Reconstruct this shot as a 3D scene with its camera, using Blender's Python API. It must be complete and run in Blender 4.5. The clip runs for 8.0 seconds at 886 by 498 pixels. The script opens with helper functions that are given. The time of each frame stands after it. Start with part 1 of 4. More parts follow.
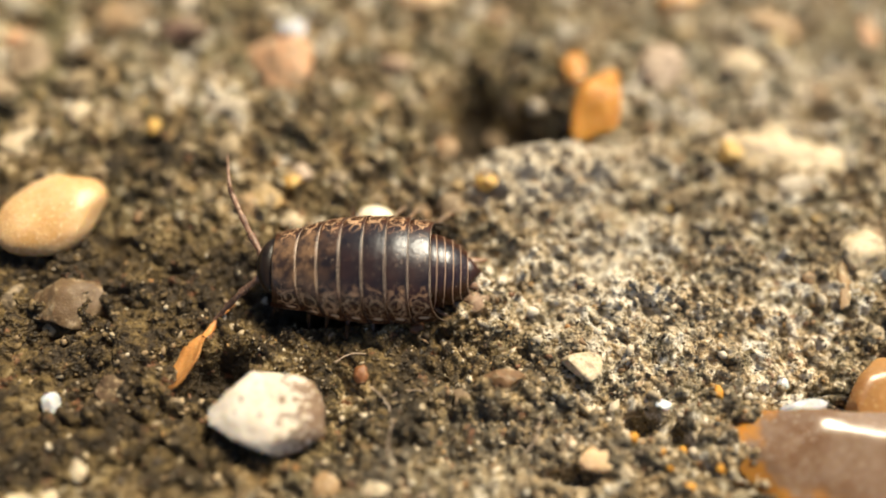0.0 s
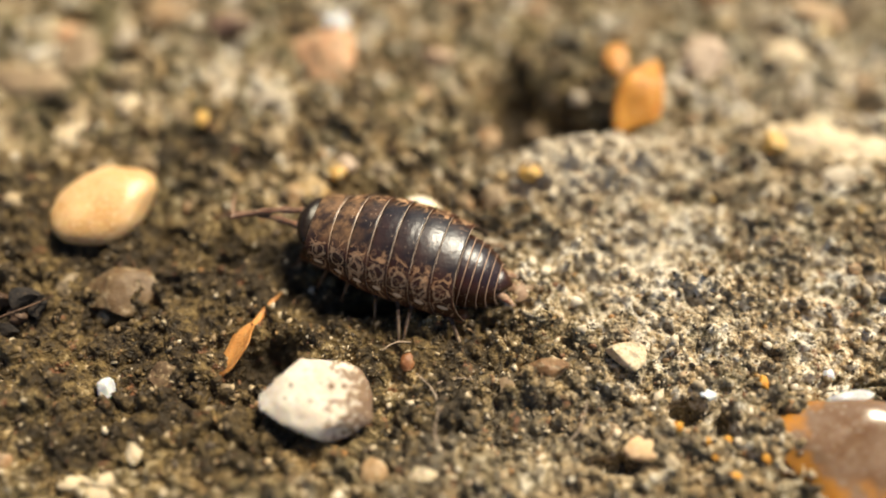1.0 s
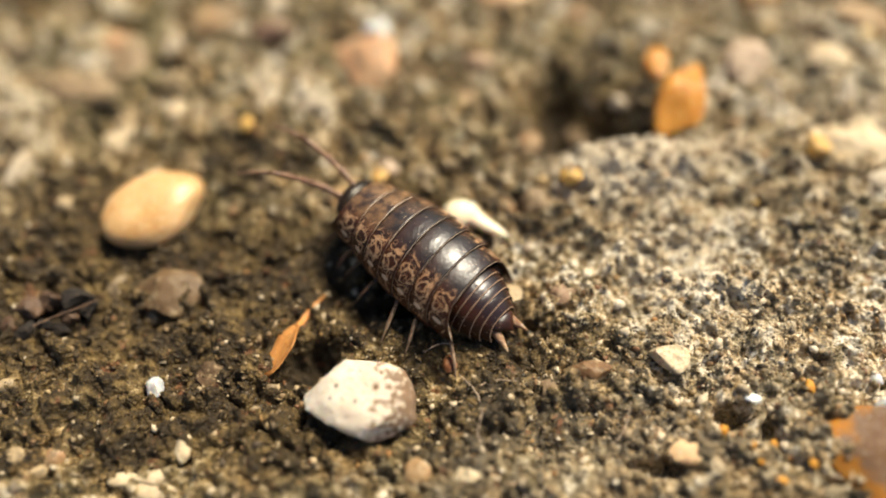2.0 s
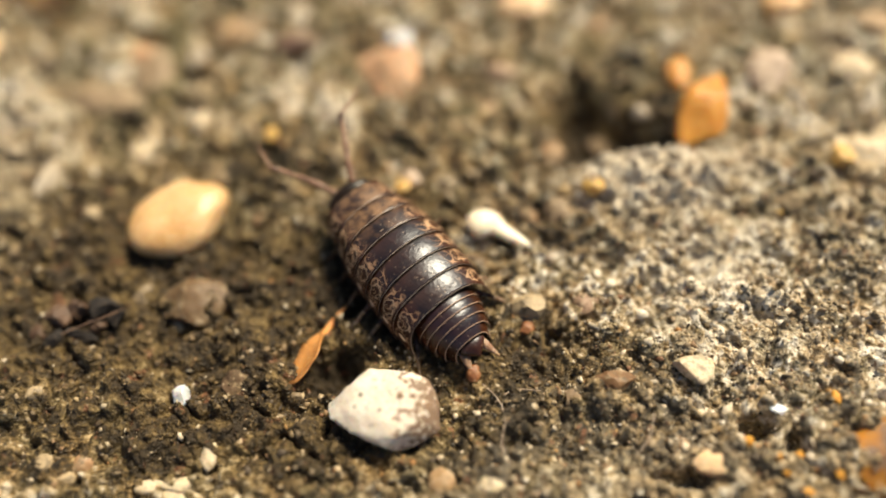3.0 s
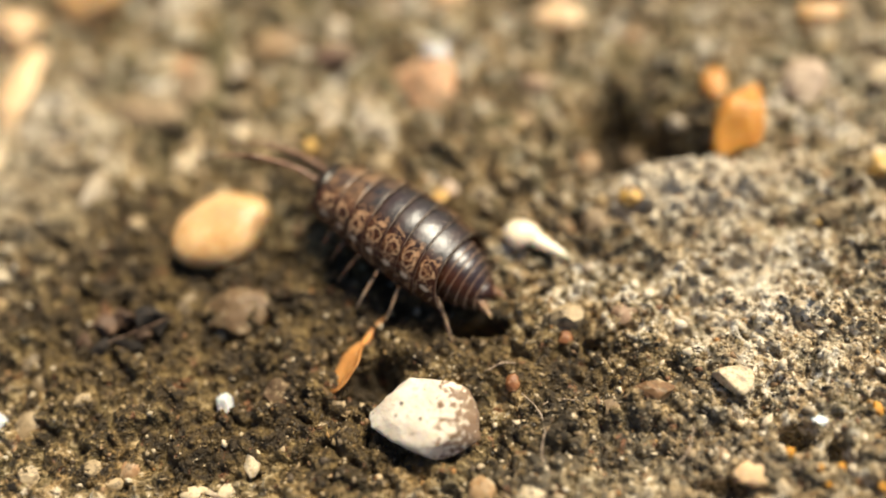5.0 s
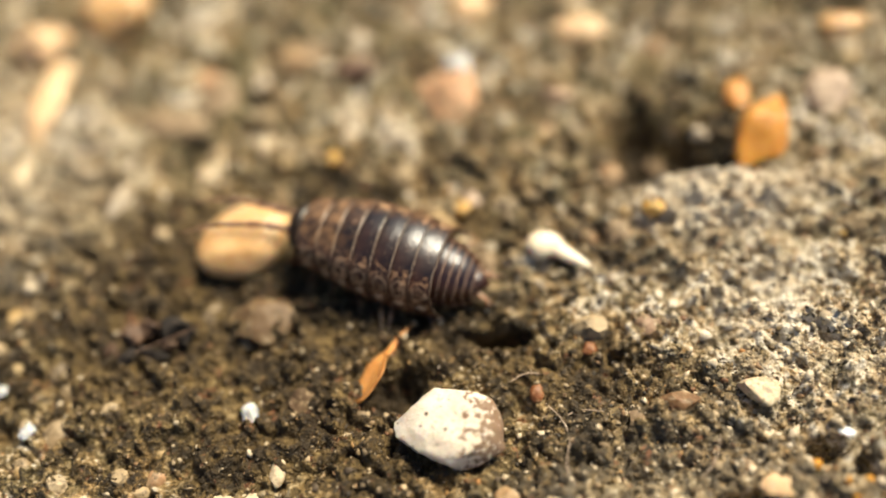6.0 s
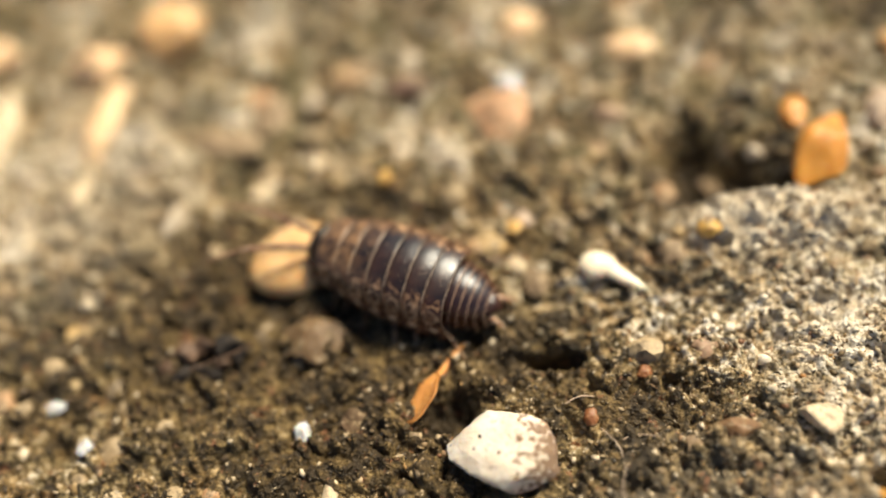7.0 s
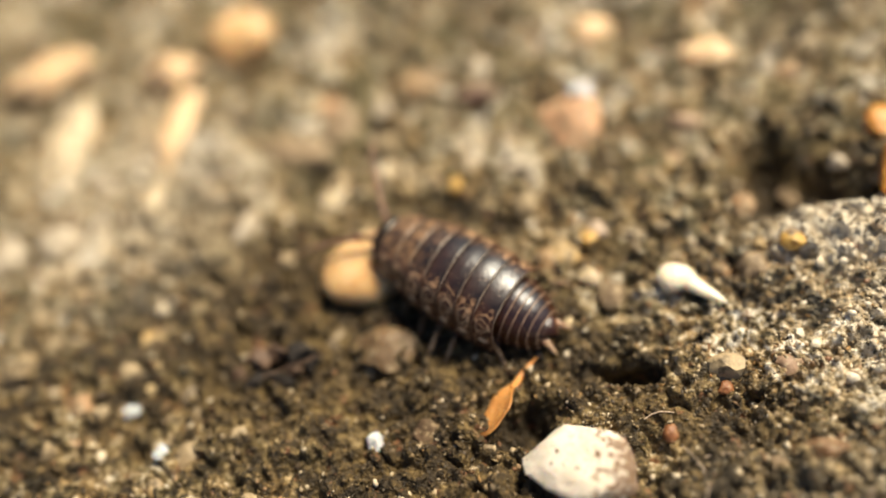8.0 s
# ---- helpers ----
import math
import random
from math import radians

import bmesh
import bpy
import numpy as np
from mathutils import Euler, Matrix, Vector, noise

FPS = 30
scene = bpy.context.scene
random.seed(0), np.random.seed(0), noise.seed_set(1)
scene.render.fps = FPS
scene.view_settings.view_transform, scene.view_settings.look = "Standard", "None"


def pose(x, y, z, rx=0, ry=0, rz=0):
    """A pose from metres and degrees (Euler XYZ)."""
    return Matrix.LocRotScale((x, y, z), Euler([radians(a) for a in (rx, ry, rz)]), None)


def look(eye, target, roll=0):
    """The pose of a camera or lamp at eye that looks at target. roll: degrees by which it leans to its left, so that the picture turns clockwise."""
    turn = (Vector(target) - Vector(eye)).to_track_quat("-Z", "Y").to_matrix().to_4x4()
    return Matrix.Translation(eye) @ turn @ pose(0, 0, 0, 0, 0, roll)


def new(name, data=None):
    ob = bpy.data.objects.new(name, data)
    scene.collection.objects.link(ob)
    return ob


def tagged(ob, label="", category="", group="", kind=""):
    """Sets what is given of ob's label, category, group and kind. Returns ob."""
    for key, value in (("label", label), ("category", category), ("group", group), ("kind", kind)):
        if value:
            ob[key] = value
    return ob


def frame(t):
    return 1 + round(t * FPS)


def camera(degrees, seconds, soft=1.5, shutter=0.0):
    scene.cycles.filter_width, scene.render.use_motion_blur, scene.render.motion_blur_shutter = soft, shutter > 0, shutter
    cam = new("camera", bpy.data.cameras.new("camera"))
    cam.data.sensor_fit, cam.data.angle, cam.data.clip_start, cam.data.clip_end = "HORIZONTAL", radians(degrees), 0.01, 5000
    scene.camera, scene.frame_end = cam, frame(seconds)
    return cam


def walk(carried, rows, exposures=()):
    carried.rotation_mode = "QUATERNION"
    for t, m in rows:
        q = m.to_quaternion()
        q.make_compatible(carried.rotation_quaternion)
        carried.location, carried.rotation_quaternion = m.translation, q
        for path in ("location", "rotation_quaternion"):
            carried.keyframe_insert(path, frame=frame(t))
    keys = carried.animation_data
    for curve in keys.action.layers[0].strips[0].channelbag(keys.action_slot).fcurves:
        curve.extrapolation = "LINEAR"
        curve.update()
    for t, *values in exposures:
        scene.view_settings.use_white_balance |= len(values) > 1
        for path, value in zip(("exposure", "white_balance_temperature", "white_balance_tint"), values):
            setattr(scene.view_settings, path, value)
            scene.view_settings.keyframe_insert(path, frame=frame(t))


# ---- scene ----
# A woodlouse walks over weathered concrete; all builders below work in millimetres.
MM = 0.001
cam = camera(58.1, 8.0, soft=1.9)
cam.data.dof.use_dof = True
cam.data.dof.focus_distance = 0.0437
cam.data.dof.aperture_fstop = 6.8
walk(cam, [
    (0.0, look((-0.00155, -0.02176, 0.04078), (-0.00092, -0.01227, 0.02318), 3.3)),
    (0.5, look((-0.00199, -0.02201, 0.04082), (-0.00164, -0.01256, 0.02320), 1.9)),
    (1.0, look((-0.00271, -0.02220, 0.04107), (-0.00269, -0.01283, 0.02340), 0.2)),
    (1.5, look((-0.00317, -0.02249, 0.04116), (-0.00355, -0.01306, 0.02353), -1.9)),
    (3.0, look((-0.00391, -0.02270, 0.04148), (-0.00500, -0.01298, 0.02403), -5.4)),
    (3.5, look((-0.00411, -0.02264, 0.04159), (-0.00532, -0.01287, 0.02417), -6.0)),
    (4.0, look((-0.00437, -0.02278, 0.04167), (-0.00571, -0.01293, 0.02432), -6.5)),
    (4.5, look((-0.00460, -0.02277, 0.04191), (-0.00609, -0.01295, 0.02456), -7.3)),
    (6.0, look((-0.00536, -0.02297, 0.04226), (-0.00736, -0.01289, 0.02511), -9.6)),
    (6.5, look((-0.00575, -0.02293, 0.04241), (-0.00803, -0.01271, 0.02537), -10.7)),
    (7.0, look((-0.00635, -0.02250, 0.04250), (-0.00924, -0.01223, 0.02558), -13.2)),
    (7.5, look((-0.00750, -0.02214, 0.04257), (-0.01096, -0.01187, 0.02576), -15.3)),
    (8.0, look((-0.00827, -0.02210, 0.04258), (-0.01221, -0.01187, 0.02585), -17.1)),
], [(0.0, 0.63), (4.5, 0.66), (6.5, 0.71), (8.0, 0.68)])

# ---- light: warm hazy sun from the right ----
SUN = Vector((0.36, 0.48, 0.80)).normalized()
world = bpy.data.worlds.new("sky")
scene.world = world
world.use_nodes = True
wn = world.node_tree.nodes
sky = wn.new("ShaderNodeTexSky")
sky.sky_type = "NISHITA"
sky.sun_disc = False
sky.sun_elevation = math.asin(SUN.z)
sky.sun_rotation = math.atan2(SUN.x, SUN.y)
world.node_tree.links.new(sky.outputs[0], wn["Background"].inputs[0])
wn["Background"].inputs[1].default_value = 0.05
sun = new("sun", bpy.data.lights.new("sun", "SUN"))
sun.data.energy, sun.data.angle, sun.data.color = 5.0, radians(19.0), (1.0, 0.868, 0.638)
sun.matrix_world = look(SUN, (0, 0, 0))


# ---- materials ----
def shader(name, rough=0.8, **inputs):
    m = bpy.data.materials.new(name)
    m.use_nodes = True
    b = m.node_tree.nodes["Principled BSDF"]
    b.inputs["Roughness"].default_value = rough
    for key, value in inputs.items():
        b.inputs[key.replace("_", " ")].default_value = value
    return m, m.node_tree.nodes, m.node_tree.links, b


def ramp(nodes, stops, constant=False):
    r = nodes.new("ShaderNodeValToRGB")
    r.color_ramp.interpolation = "CONSTANT" if constant else "LINEAR"
    e = r.color_ramp.elements
    while len(e) < len(stops):
        e.new(0.5)
    for k, (at, c) in enumerate(stops):
        e[k].position, e[k].color = at, (*c, 1)
    return r


def noise_node(nodes, links, size_mm, detail=4, coord="Object", rough=0.6, kind="ShaderNodeTexNoise"):
    """Noise whose grain is about size_mm across."""
    tc = nodes.new("ShaderNodeTexCoord")
    n = nodes.new(kind)
    n.inputs["Scale"].default_value = 1000.0 / size_mm
    if kind == "ShaderNodeTexNoise":
        n.inputs["Detail"].default_value = detail
        n.inputs["Roughness"].default_value = rough
    links.new(tc.outputs[coord], n.inputs["Vector"])
    return n


def mixer(nodes, links, fac, a, b, mode="MIX"):
    m = nodes.new("ShaderNodeMix")
    m.data_type, m.blend_type = "RGBA", mode
    for sock, v in ((m.inputs[0], fac), (m.inputs[6], a), (m.inputs[7], b)):
        if isinstance(v, (int, float)):
            sock.default_value = v
        elif isinstance(v, tuple):
            sock.default_value = (*v, 1)
        else:
            links.new(v, sock)
    return m.outputs[2]


def bump_node(nodes, links, b, height, mm, strength=1.0, under=None):
    p = nodes.new("ShaderNodeBump")
    p.inputs["Strength"].default_value = strength
    p.inputs["Distance"].default_value = mm * MM
    links.new(height, p.inputs["Height"])
    if under:
        links.new(under, p.inputs["Normal"])
    links.new(p.outputs[0], b.inputs["Normal"])
    return p.outputs[0]


def stone_material(name, light, dark, spot, rough=0.6, size=1.2, trans=0.0, pits=0.0, coat=0.0, rind=None, bump=1.0, crust=0.0):
    """Mottled mineral: two tones at pebble scale, fine speckle, worn relief."""
    m, n, l, b = shader(name, rough)
    big = noise_node(n, l, size, 5)
    fine = noise_node(n, l, 0.22, 3)
    c = ramp(n, [(0.35, dark), (0.62, light)])
    l.new(big.outputs[0], c.inputs[0])
    s = ramp(n, [(0.56, (0, 0, 0)), (0.7, (1, 1, 1))])
    l.new(fine.outputs[0], s.inputs[0])
    col = mixer(n, l, s.outputs[0], c.outputs[0], spot)
    if pits:
        v = noise_node(n, l, 0.75, kind="ShaderNodeTexVoronoi")
        k = ramp(n, [(0.09, (1, 1, 1)), (0.18, (0, 0, 0))])
        l.new(v.outputs["Distance"], k.inputs[0])
        col = mixer(n, l, k.outputs[0], col, (0.05, 0.035, 0.025))
        dirt = noise_node(n, l, 0.34, 5)
        tc = n.new("ShaderNodeTexCoord")
        xyz = n.new("ShaderNodeSeparateXYZ")
        l.new(tc.outputs["Object"], xyz.inputs[0])
        lean = n.new("ShaderNodeMath")
        lean.operation = "MULTIPLY_ADD"
        l.new(xyz.outputs[0], lean.inputs[0])
        lean.inputs[1].default_value = 80.0
        l.new(dirt.outputs[0], lean.inputs[2])
        dr = ramp(n, [(0.60, (0, 0, 0)), (0.645, (pits,) * 3)])
        l.new(lean.outputs[0], dr.inputs[0])
        col = mixer(n, l, dr.outputs[0], col, (0.17, 0.095, 0.05))
    if rind:
        tc = n.new("ShaderNodeTexCoord")
        xyz = n.new("ShaderNodeSeparateXYZ")
        l.new(tc.outputs["Object"], xyz.inputs[0])
        lean = n.new("ShaderNodeMath")
        lean.operation = "MULTIPLY_ADD"
        l.new(xyz.outputs[2], lean.inputs[0])
        lean.inputs[1].default_value = 500.0
        l.new(big.outputs[0], lean.inputs[2])
        dr = ramp(n, [(0.90, (1, 1, 1)), (1.20, (0, 0, 0))])
        half = n.new("ShaderNodeMath")
        half.operation = "MULTIPLY"
        half.inputs[1].default_value = 0.75
        l.new(lean.outputs[0], half.inputs[0])
        l.new(half.outputs[0], dr.inputs[0])
        col = mixer(n, l, dr.outputs[0], col, rind)
    if crust:
        k = ramp(n, [(0.47, (0, 0, 0)), (0.56, (crust,) * 3)])
        l.new(noise_node(n, l, 1.1, 6, rough=0.7).outputs[0], k.inputs[0])
        cement = ramp(n, [(0.38, (0.05, 0.034, 0.018)), (0.50, (0.22, 0.155, 0.08)), (0.62, (0.50, 0.40, 0.26))])
        l.new(noise_node(n, l, 0.42, 5, rough=0.65).outputs[0], cement.inputs[0])
        col = mixer(n, l, k.outputs[0], col, cement.outputs[0])
    l.new(col, b.inputs["Base Color"])
    if trans:
        b.inputs["Subsurface Weight"].default_value = trans
        b.inputs["Subsurface Radius"].default_value = (1.0, 0.55, 0.22)
        b.inputs["Subsurface Scale"].default_value = 0.9 * MM
    if coat:
        b.inputs["Coat Weight"].default_value = coat
        b.inputs["Coat Roughness"].default_value = 0.12
    u = bump_node(n, l, b, big.outputs[0], 0.25, 0.6 * bump)
    bump_node(n, l, b, fine.outputs[0], 0.05, 0.7 * bump, u)
    return m


CHALK = stone_material("chalk", (0.76, 0.69, 0.59), (0.62, 0.53, 0.42), (0.56, 0.43, 0.32), 0.7, 1.6, 0.25, 0.9)
HONEY = stone_material("honey_stone", (0.68, 0.46, 0.24), (0.50, 0.285, 0.105), (0.70, 0.51, 0.31), 0.32, 3.4, 0.4)
GINGER = stone_material("ginger_flint", (0.42, 0.22, 0.07), (0.26, 0.12, 0.035), (0.46, 0.28, 0.12), 0.3, 2.5, 0.4, bump=0.25)
AMBER = stone_material("amber_flint", (0.62, 0.29, 0.05), (0.46, 0.19, 0.03), (0.60, 0.36, 0.14), 0.35, 2.0, 0.5)
FLINT = stone_material("brown_flint", (0.25, 0.17, 0.115), (0.15, 0.075, 0.03), (0.33, 0.25, 0.18), 0.26, 2.6, 0.45, 0.0, 0.35, (0.46, 0.20, 0.03), 0.22)
SALMON = stone_material("salmon_stone", (0.66, 0.39, 0.22), (0.46, 0.24, 0.12), (0.62, 0.44, 0.30), 0.6, 1.6, 0.1, crust=0.7)
QUARTZ = stone_material("quartz", (0.68, 0.70, 0.71), (0.44, 0.46, 0.49), (0.78, 0.79, 0.79), 0.15, 0.8, 0.4)
ROSE = stone_material("rose_stone", (0.36, 0.23, 0.15), (0.24, 0.15, 0.09), (0.42, 0.31, 0.21), 0.6, 1.2, crust=0.7)
CREAM = stone_material("cream_stone", (0.72, 0.60, 0.42), (0.52, 0.41, 0.26), (0.36, 0.27, 0.17), 0.6, 1.3, 0.15, crust=0.7)
UMBER = stone_material("umber_stone", (0.22, 0.115, 0.045), (0.12, 0.06, 0.025), (0.28, 0.18, 0.09), 0.55, 1.3, 0.1, crust=0.75)
RUST = stone_material("rust_stone", (0.27, 0.10, 0.03), (0.17, 0.06, 0.02), (0.30, 0.15, 0.06), 0.45, 0.9, 0.1, crust=0.4)
TAN = stone_material("tan_stone", (0.42, 0.27, 0.13), (0.28, 0.17, 0.08), (0.58, 0.42, 0.27), 0.6, 1.1, 0.1, crust=0.8)
OCHRE = stone_material("ochre_stone", (0.58, 0.36, 0.08), (0.40, 0.22, 0.05), (0.6, 0.45, 0.2), 0.5, 0.9, 0.2)
GREY = stone_material("grey_stone", (0.56, 0.48, 0.37), (0.38, 0.31, 0.22), (0.65, 0.6, 0.52), 0.6, 1.0, crust=0.7)
PEACH = stone_material("peach_stone", (0.82, 0.58, 0.34), (0.64, 0.41, 0.22), (0.80, 0.64, 0.45), 0.5, 2.0, 0.2, crust=0.35)
PINKISH = stone_material("pinkish_stone", (0.62, 0.48, 0.37), (0.44, 0.32, 0.23), (0.66, 0.56, 0.45), 0.6, 1.4, crust=0.5)
RUSSET = stone_material("russet_stone", (0.12, 0.068, 0.03), (0.06, 0.034, 0.017), (0.17, 0.11, 0.06), 0.8, 1.4, crust=0.9)
DULL_HONEY = stone_material("dull_honey_stone", (0.155, 0.095, 0.045), (0.10, 0.058, 0.025), (0.19, 0.125, 0.065), 0.6, 2.0, 0.2, crust=0.5)
GRIT = stone_material("grit_stone", (0.30, 0.21, 0.12), (0.15, 0.10, 0.06), (0.42, 0.33, 0.22), 0.8, 0.7, crust=0.8)
DUN = stone_material("dun_stone", (0.29, 0.20, 0.115), (0.17, 0.115, 0.065), (0.40, 0.30, 0.19), 0.6, 1.4, crust=0.9)
MAROON = stone_material("maroon_stone", (0.15, 0.07, 0.045), (0.08, 0.04, 0.03), (0.2, 0.12, 0.08), 0.6, 1.2, crust=0.7)
BEAD = stone_material("orange_lichen", (0.62, 0.30, 0.03), (0.45, 0.18, 0.01), (0.66, 0.4, 0.08), 0.6, 0.4, 0.2)
HUSK = stone_material("dry_husk", (0.58, 0.25, 0.065), (0.36, 0.14, 0.035), (0.56, 0.31, 0.13), 0.5, 1.0, 0.2)
SEED = stone_material("pale_shell", (0.90, 0.80, 0.63), (0.80, 0.67, 0.48), (0.88, 0.8, 0.66), 0.45, 1.6, 0.25)
BLACK_BIT = stone_material("black_debris", (0.022, 0.016, 0.012), (0.008, 0.006, 0.005), (0.06, 0.04, 0.025), 0.85, 0.9)
BROWN_BIT = stone_material("brown_debris", (0.11, 0.058, 0.03), (0.05, 0.028, 0.016), (0.18, 0.11, 0.06), 0.6, 0.9)


def concrete_material():
    """Cemented sand: crinkled light and dark crust at grain scale, hue drifting over millimetres, darker in soil and
    painted shade and paler under lichen.
    """
    m, n, l, b = shader("weathered_concrete", 0.85)
    crust = noise_node(n, l, 0.8, 5, rough=0.62)
    lumps = noise_node(n, l, 1.5, 5, rough=0.65)
    hue = noise_node(n, l, 2.3, 5)
    patch = noise_node(n, l, 7.0, 3)
    fine = noise_node(n, l, 0.13, 5, rough=0.7)

    def calc(op, x, y):
        k = n.new("ShaderNodeMath")
        k.operation = op
        for s, v in zip(k.inputs, (x, y)):
            if isinstance(v, (int, float)):
                s.default_value = v
            else:
                l.new(v, s)
        return k.outputs[0]

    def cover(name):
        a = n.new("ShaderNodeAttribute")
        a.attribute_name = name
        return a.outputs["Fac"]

    grain = noise_node(n, l, 0.36, 3, rough=0.55)
    value = 0.437
    for tex, weight in ((crust, 1.05), (lumps, 1.65), (grain, 1.15), (fine, 0.35), (patch, 1.35)):
        value = calc("ADD", value, calc("MULTIPLY", calc("SUBTRACT", tex.outputs[0], 0.5), weight))
    for name, weight in (("lichen", 0.36), ("soil_shade", -0.265), ("algae", 0.06)):
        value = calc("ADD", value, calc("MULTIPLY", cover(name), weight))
    warm = ramp(n, [(0.22, (0.016, 0.010, 0.004)), (0.38, (0.128, 0.078, 0.026)), (0.52, (0.33, 0.212, 0.085)), (0.65, (0.58, 0.435, 0.245)), (0.82, (0.86, 0.76, 0.60))])
    cool = ramp(n, [(0.22, (0.016, 0.012, 0.004)), (0.38, (0.115, 0.087, 0.032)), (0.52, (0.27, 0.215, 0.118)), (0.65, (0.52, 0.455, 0.335)), (0.82, (0.82, 0.78, 0.69))])
    l.new(value, warm.inputs[0])
    l.new(value, cool.inputs[0])
    pick = ramp(n, [(0.42, (0, 0, 0)), (0.58, (1, 1, 1))])
    l.new(hue.outputs[0], pick.inputs[0])
    col = mixer(n, l, pick.outputs[0], warm.outputs[0], cool.outputs[0])
    green = ramp(n, [(0.45, (0, 0, 0)), (0.62, (0.5,) * 3)])
    l.new(noise_node(n, l, 3.1, 5).outputs[0], green.inputs[0])
    col = mixer(n, l, calc("MULTIPLY", green.outputs[0], cover("algae")), col, (0.25, 0.215, 0.095))
    # earth tones, used for the soil and for the shade painted with it
    earth_shade = ramp(n, [(0.12, (0.030, 0.018, 0.005)), (0.30, (0.090, 0.057, 0.017)), (0.48, (0.195, 0.131, 0.046)), (0.70, (0.43, 0.33, 0.16))])
    l.new(calc("ADD", calc("MULTIPLY", value, 0.65), 0.15), earth_shade.inputs[0])
    col = mixer(n, l, calc("MULTIPLY", cover("soil_shade"), 0.85), col, earth_shade.outputs[0])
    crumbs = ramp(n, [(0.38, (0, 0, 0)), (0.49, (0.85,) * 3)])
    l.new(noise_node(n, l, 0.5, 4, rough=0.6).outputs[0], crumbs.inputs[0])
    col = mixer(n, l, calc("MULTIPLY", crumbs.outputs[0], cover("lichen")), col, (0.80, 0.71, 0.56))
    rusty = ramp(n, [(0.63, (0, 0, 0)), (0.70, (0.75,) * 3)])
    l.new(noise_node(n, l, 0.9, 3).outputs[0], rusty.inputs[0])
    col = mixer(n, l, rusty.outputs[0], col, (0.24, 0.10, 0.045))
    l.new(col, b.inputs["Base Color"])
    u = bump_node(n, l, b, grain.outputs[0], 0.75, 1.0)
    bump_node(n, l, b, fine.outputs[0], 0.05, 0.8, u)
    rr = ramp(n, [(0.35, (0.28,) * 3), (0.6, (0.9,) * 3)])
    l.new(fine.outputs[0], rr.inputs[0])
    l.new(rr.outputs[0], b.inputs["Roughness"])
    return m


def sand_material(name, stops, rough):
    """Loose mineral grains, each of one colour."""
    m, n, l, b = shader(name, rough)
    g = n.new("ShaderNodeNewGeometry")
    c = ramp(n, stops, True)
    l.new(g.outputs["Random Per Island"], c.inputs[0])
    f = noise_node(n, l, 0.2, 3)
    k = ramp(n, [(0.3, (0.6, 0.57, 0.52)), (0.7, (1.08, 1.06, 1.04))])
    l.new(f.outputs[0], k.inputs[0])
    l.new(mixer(n, l, 1.0, c.outputs[0], k.outputs[0], "MULTIPLY"), b.inputs["Base Color"])
    bump_node(n, l, b, f.outputs[0], 0.05, 0.7)
    return m


CONCRETE = concrete_material()
SAND = sand_material("sand", [(0.0, (0.10, 0.075, 0.05)), (0.2, (0.22, 0.165, 0.10)), (0.45, (0.34, 0.265, 0.165)), (0.65, (0.50, 0.42, 0.29)), (0.8, (0.30, 0.19, 0.10)), (0.9, (0.64, 0.56, 0.43)), (0.965, (0.45, 0.23, 0.08))], 0.6)
CRUST_SAND = sand_material("crust_sand", [(0.0, (0.03, 0.022, 0.012)), (0.22, (0.14, 0.10, 0.05)), (0.42, (0.29, 0.215, 0.115)), (0.60, (0.48, 0.38, 0.24)), (0.76, (0.68, 0.59, 0.44)), (0.90, (0.20, 0.10, 0.05)), (0.95, (0.40, 0.24, 0.09))], 0.4)
GRAVEL = sand_material("gravel", [(0.0, (0.09, 0.062, 0.035)), (0.2, (0.24, 0.175, 0.09)), (0.4, (0.42, 0.32, 0.17)), (0.6, (0.56, 0.45, 0.28)), (0.74, (0.70, 0.60, 0.44)), (0.84, (0.46, 0.27, 0.13)), (0.92, (0.52, 0.34, 0.10)), (0.97, (0.78, 0.72, 0.62))], 0.55)
PALE_SAND = sand_material("pale_sand", [(0.0, (0.42, 0.35, 0.25)), (0.22, (0.64, 0.56, 0.43)), (0.5, (0.80, 0.73, 0.60)), (0.88, (0.44, 0.33, 0.21))], 0.65)
DARK_SAND = sand_material("dark_sand", [(0.0, (0.040, 0.025, 0.009)), (0.4, (0.11, 0.072, 0.026)), (0.7, (0.19, 0.13, 0.055)), (0.9, (0.28, 0.2, 0.11))], 0.6)


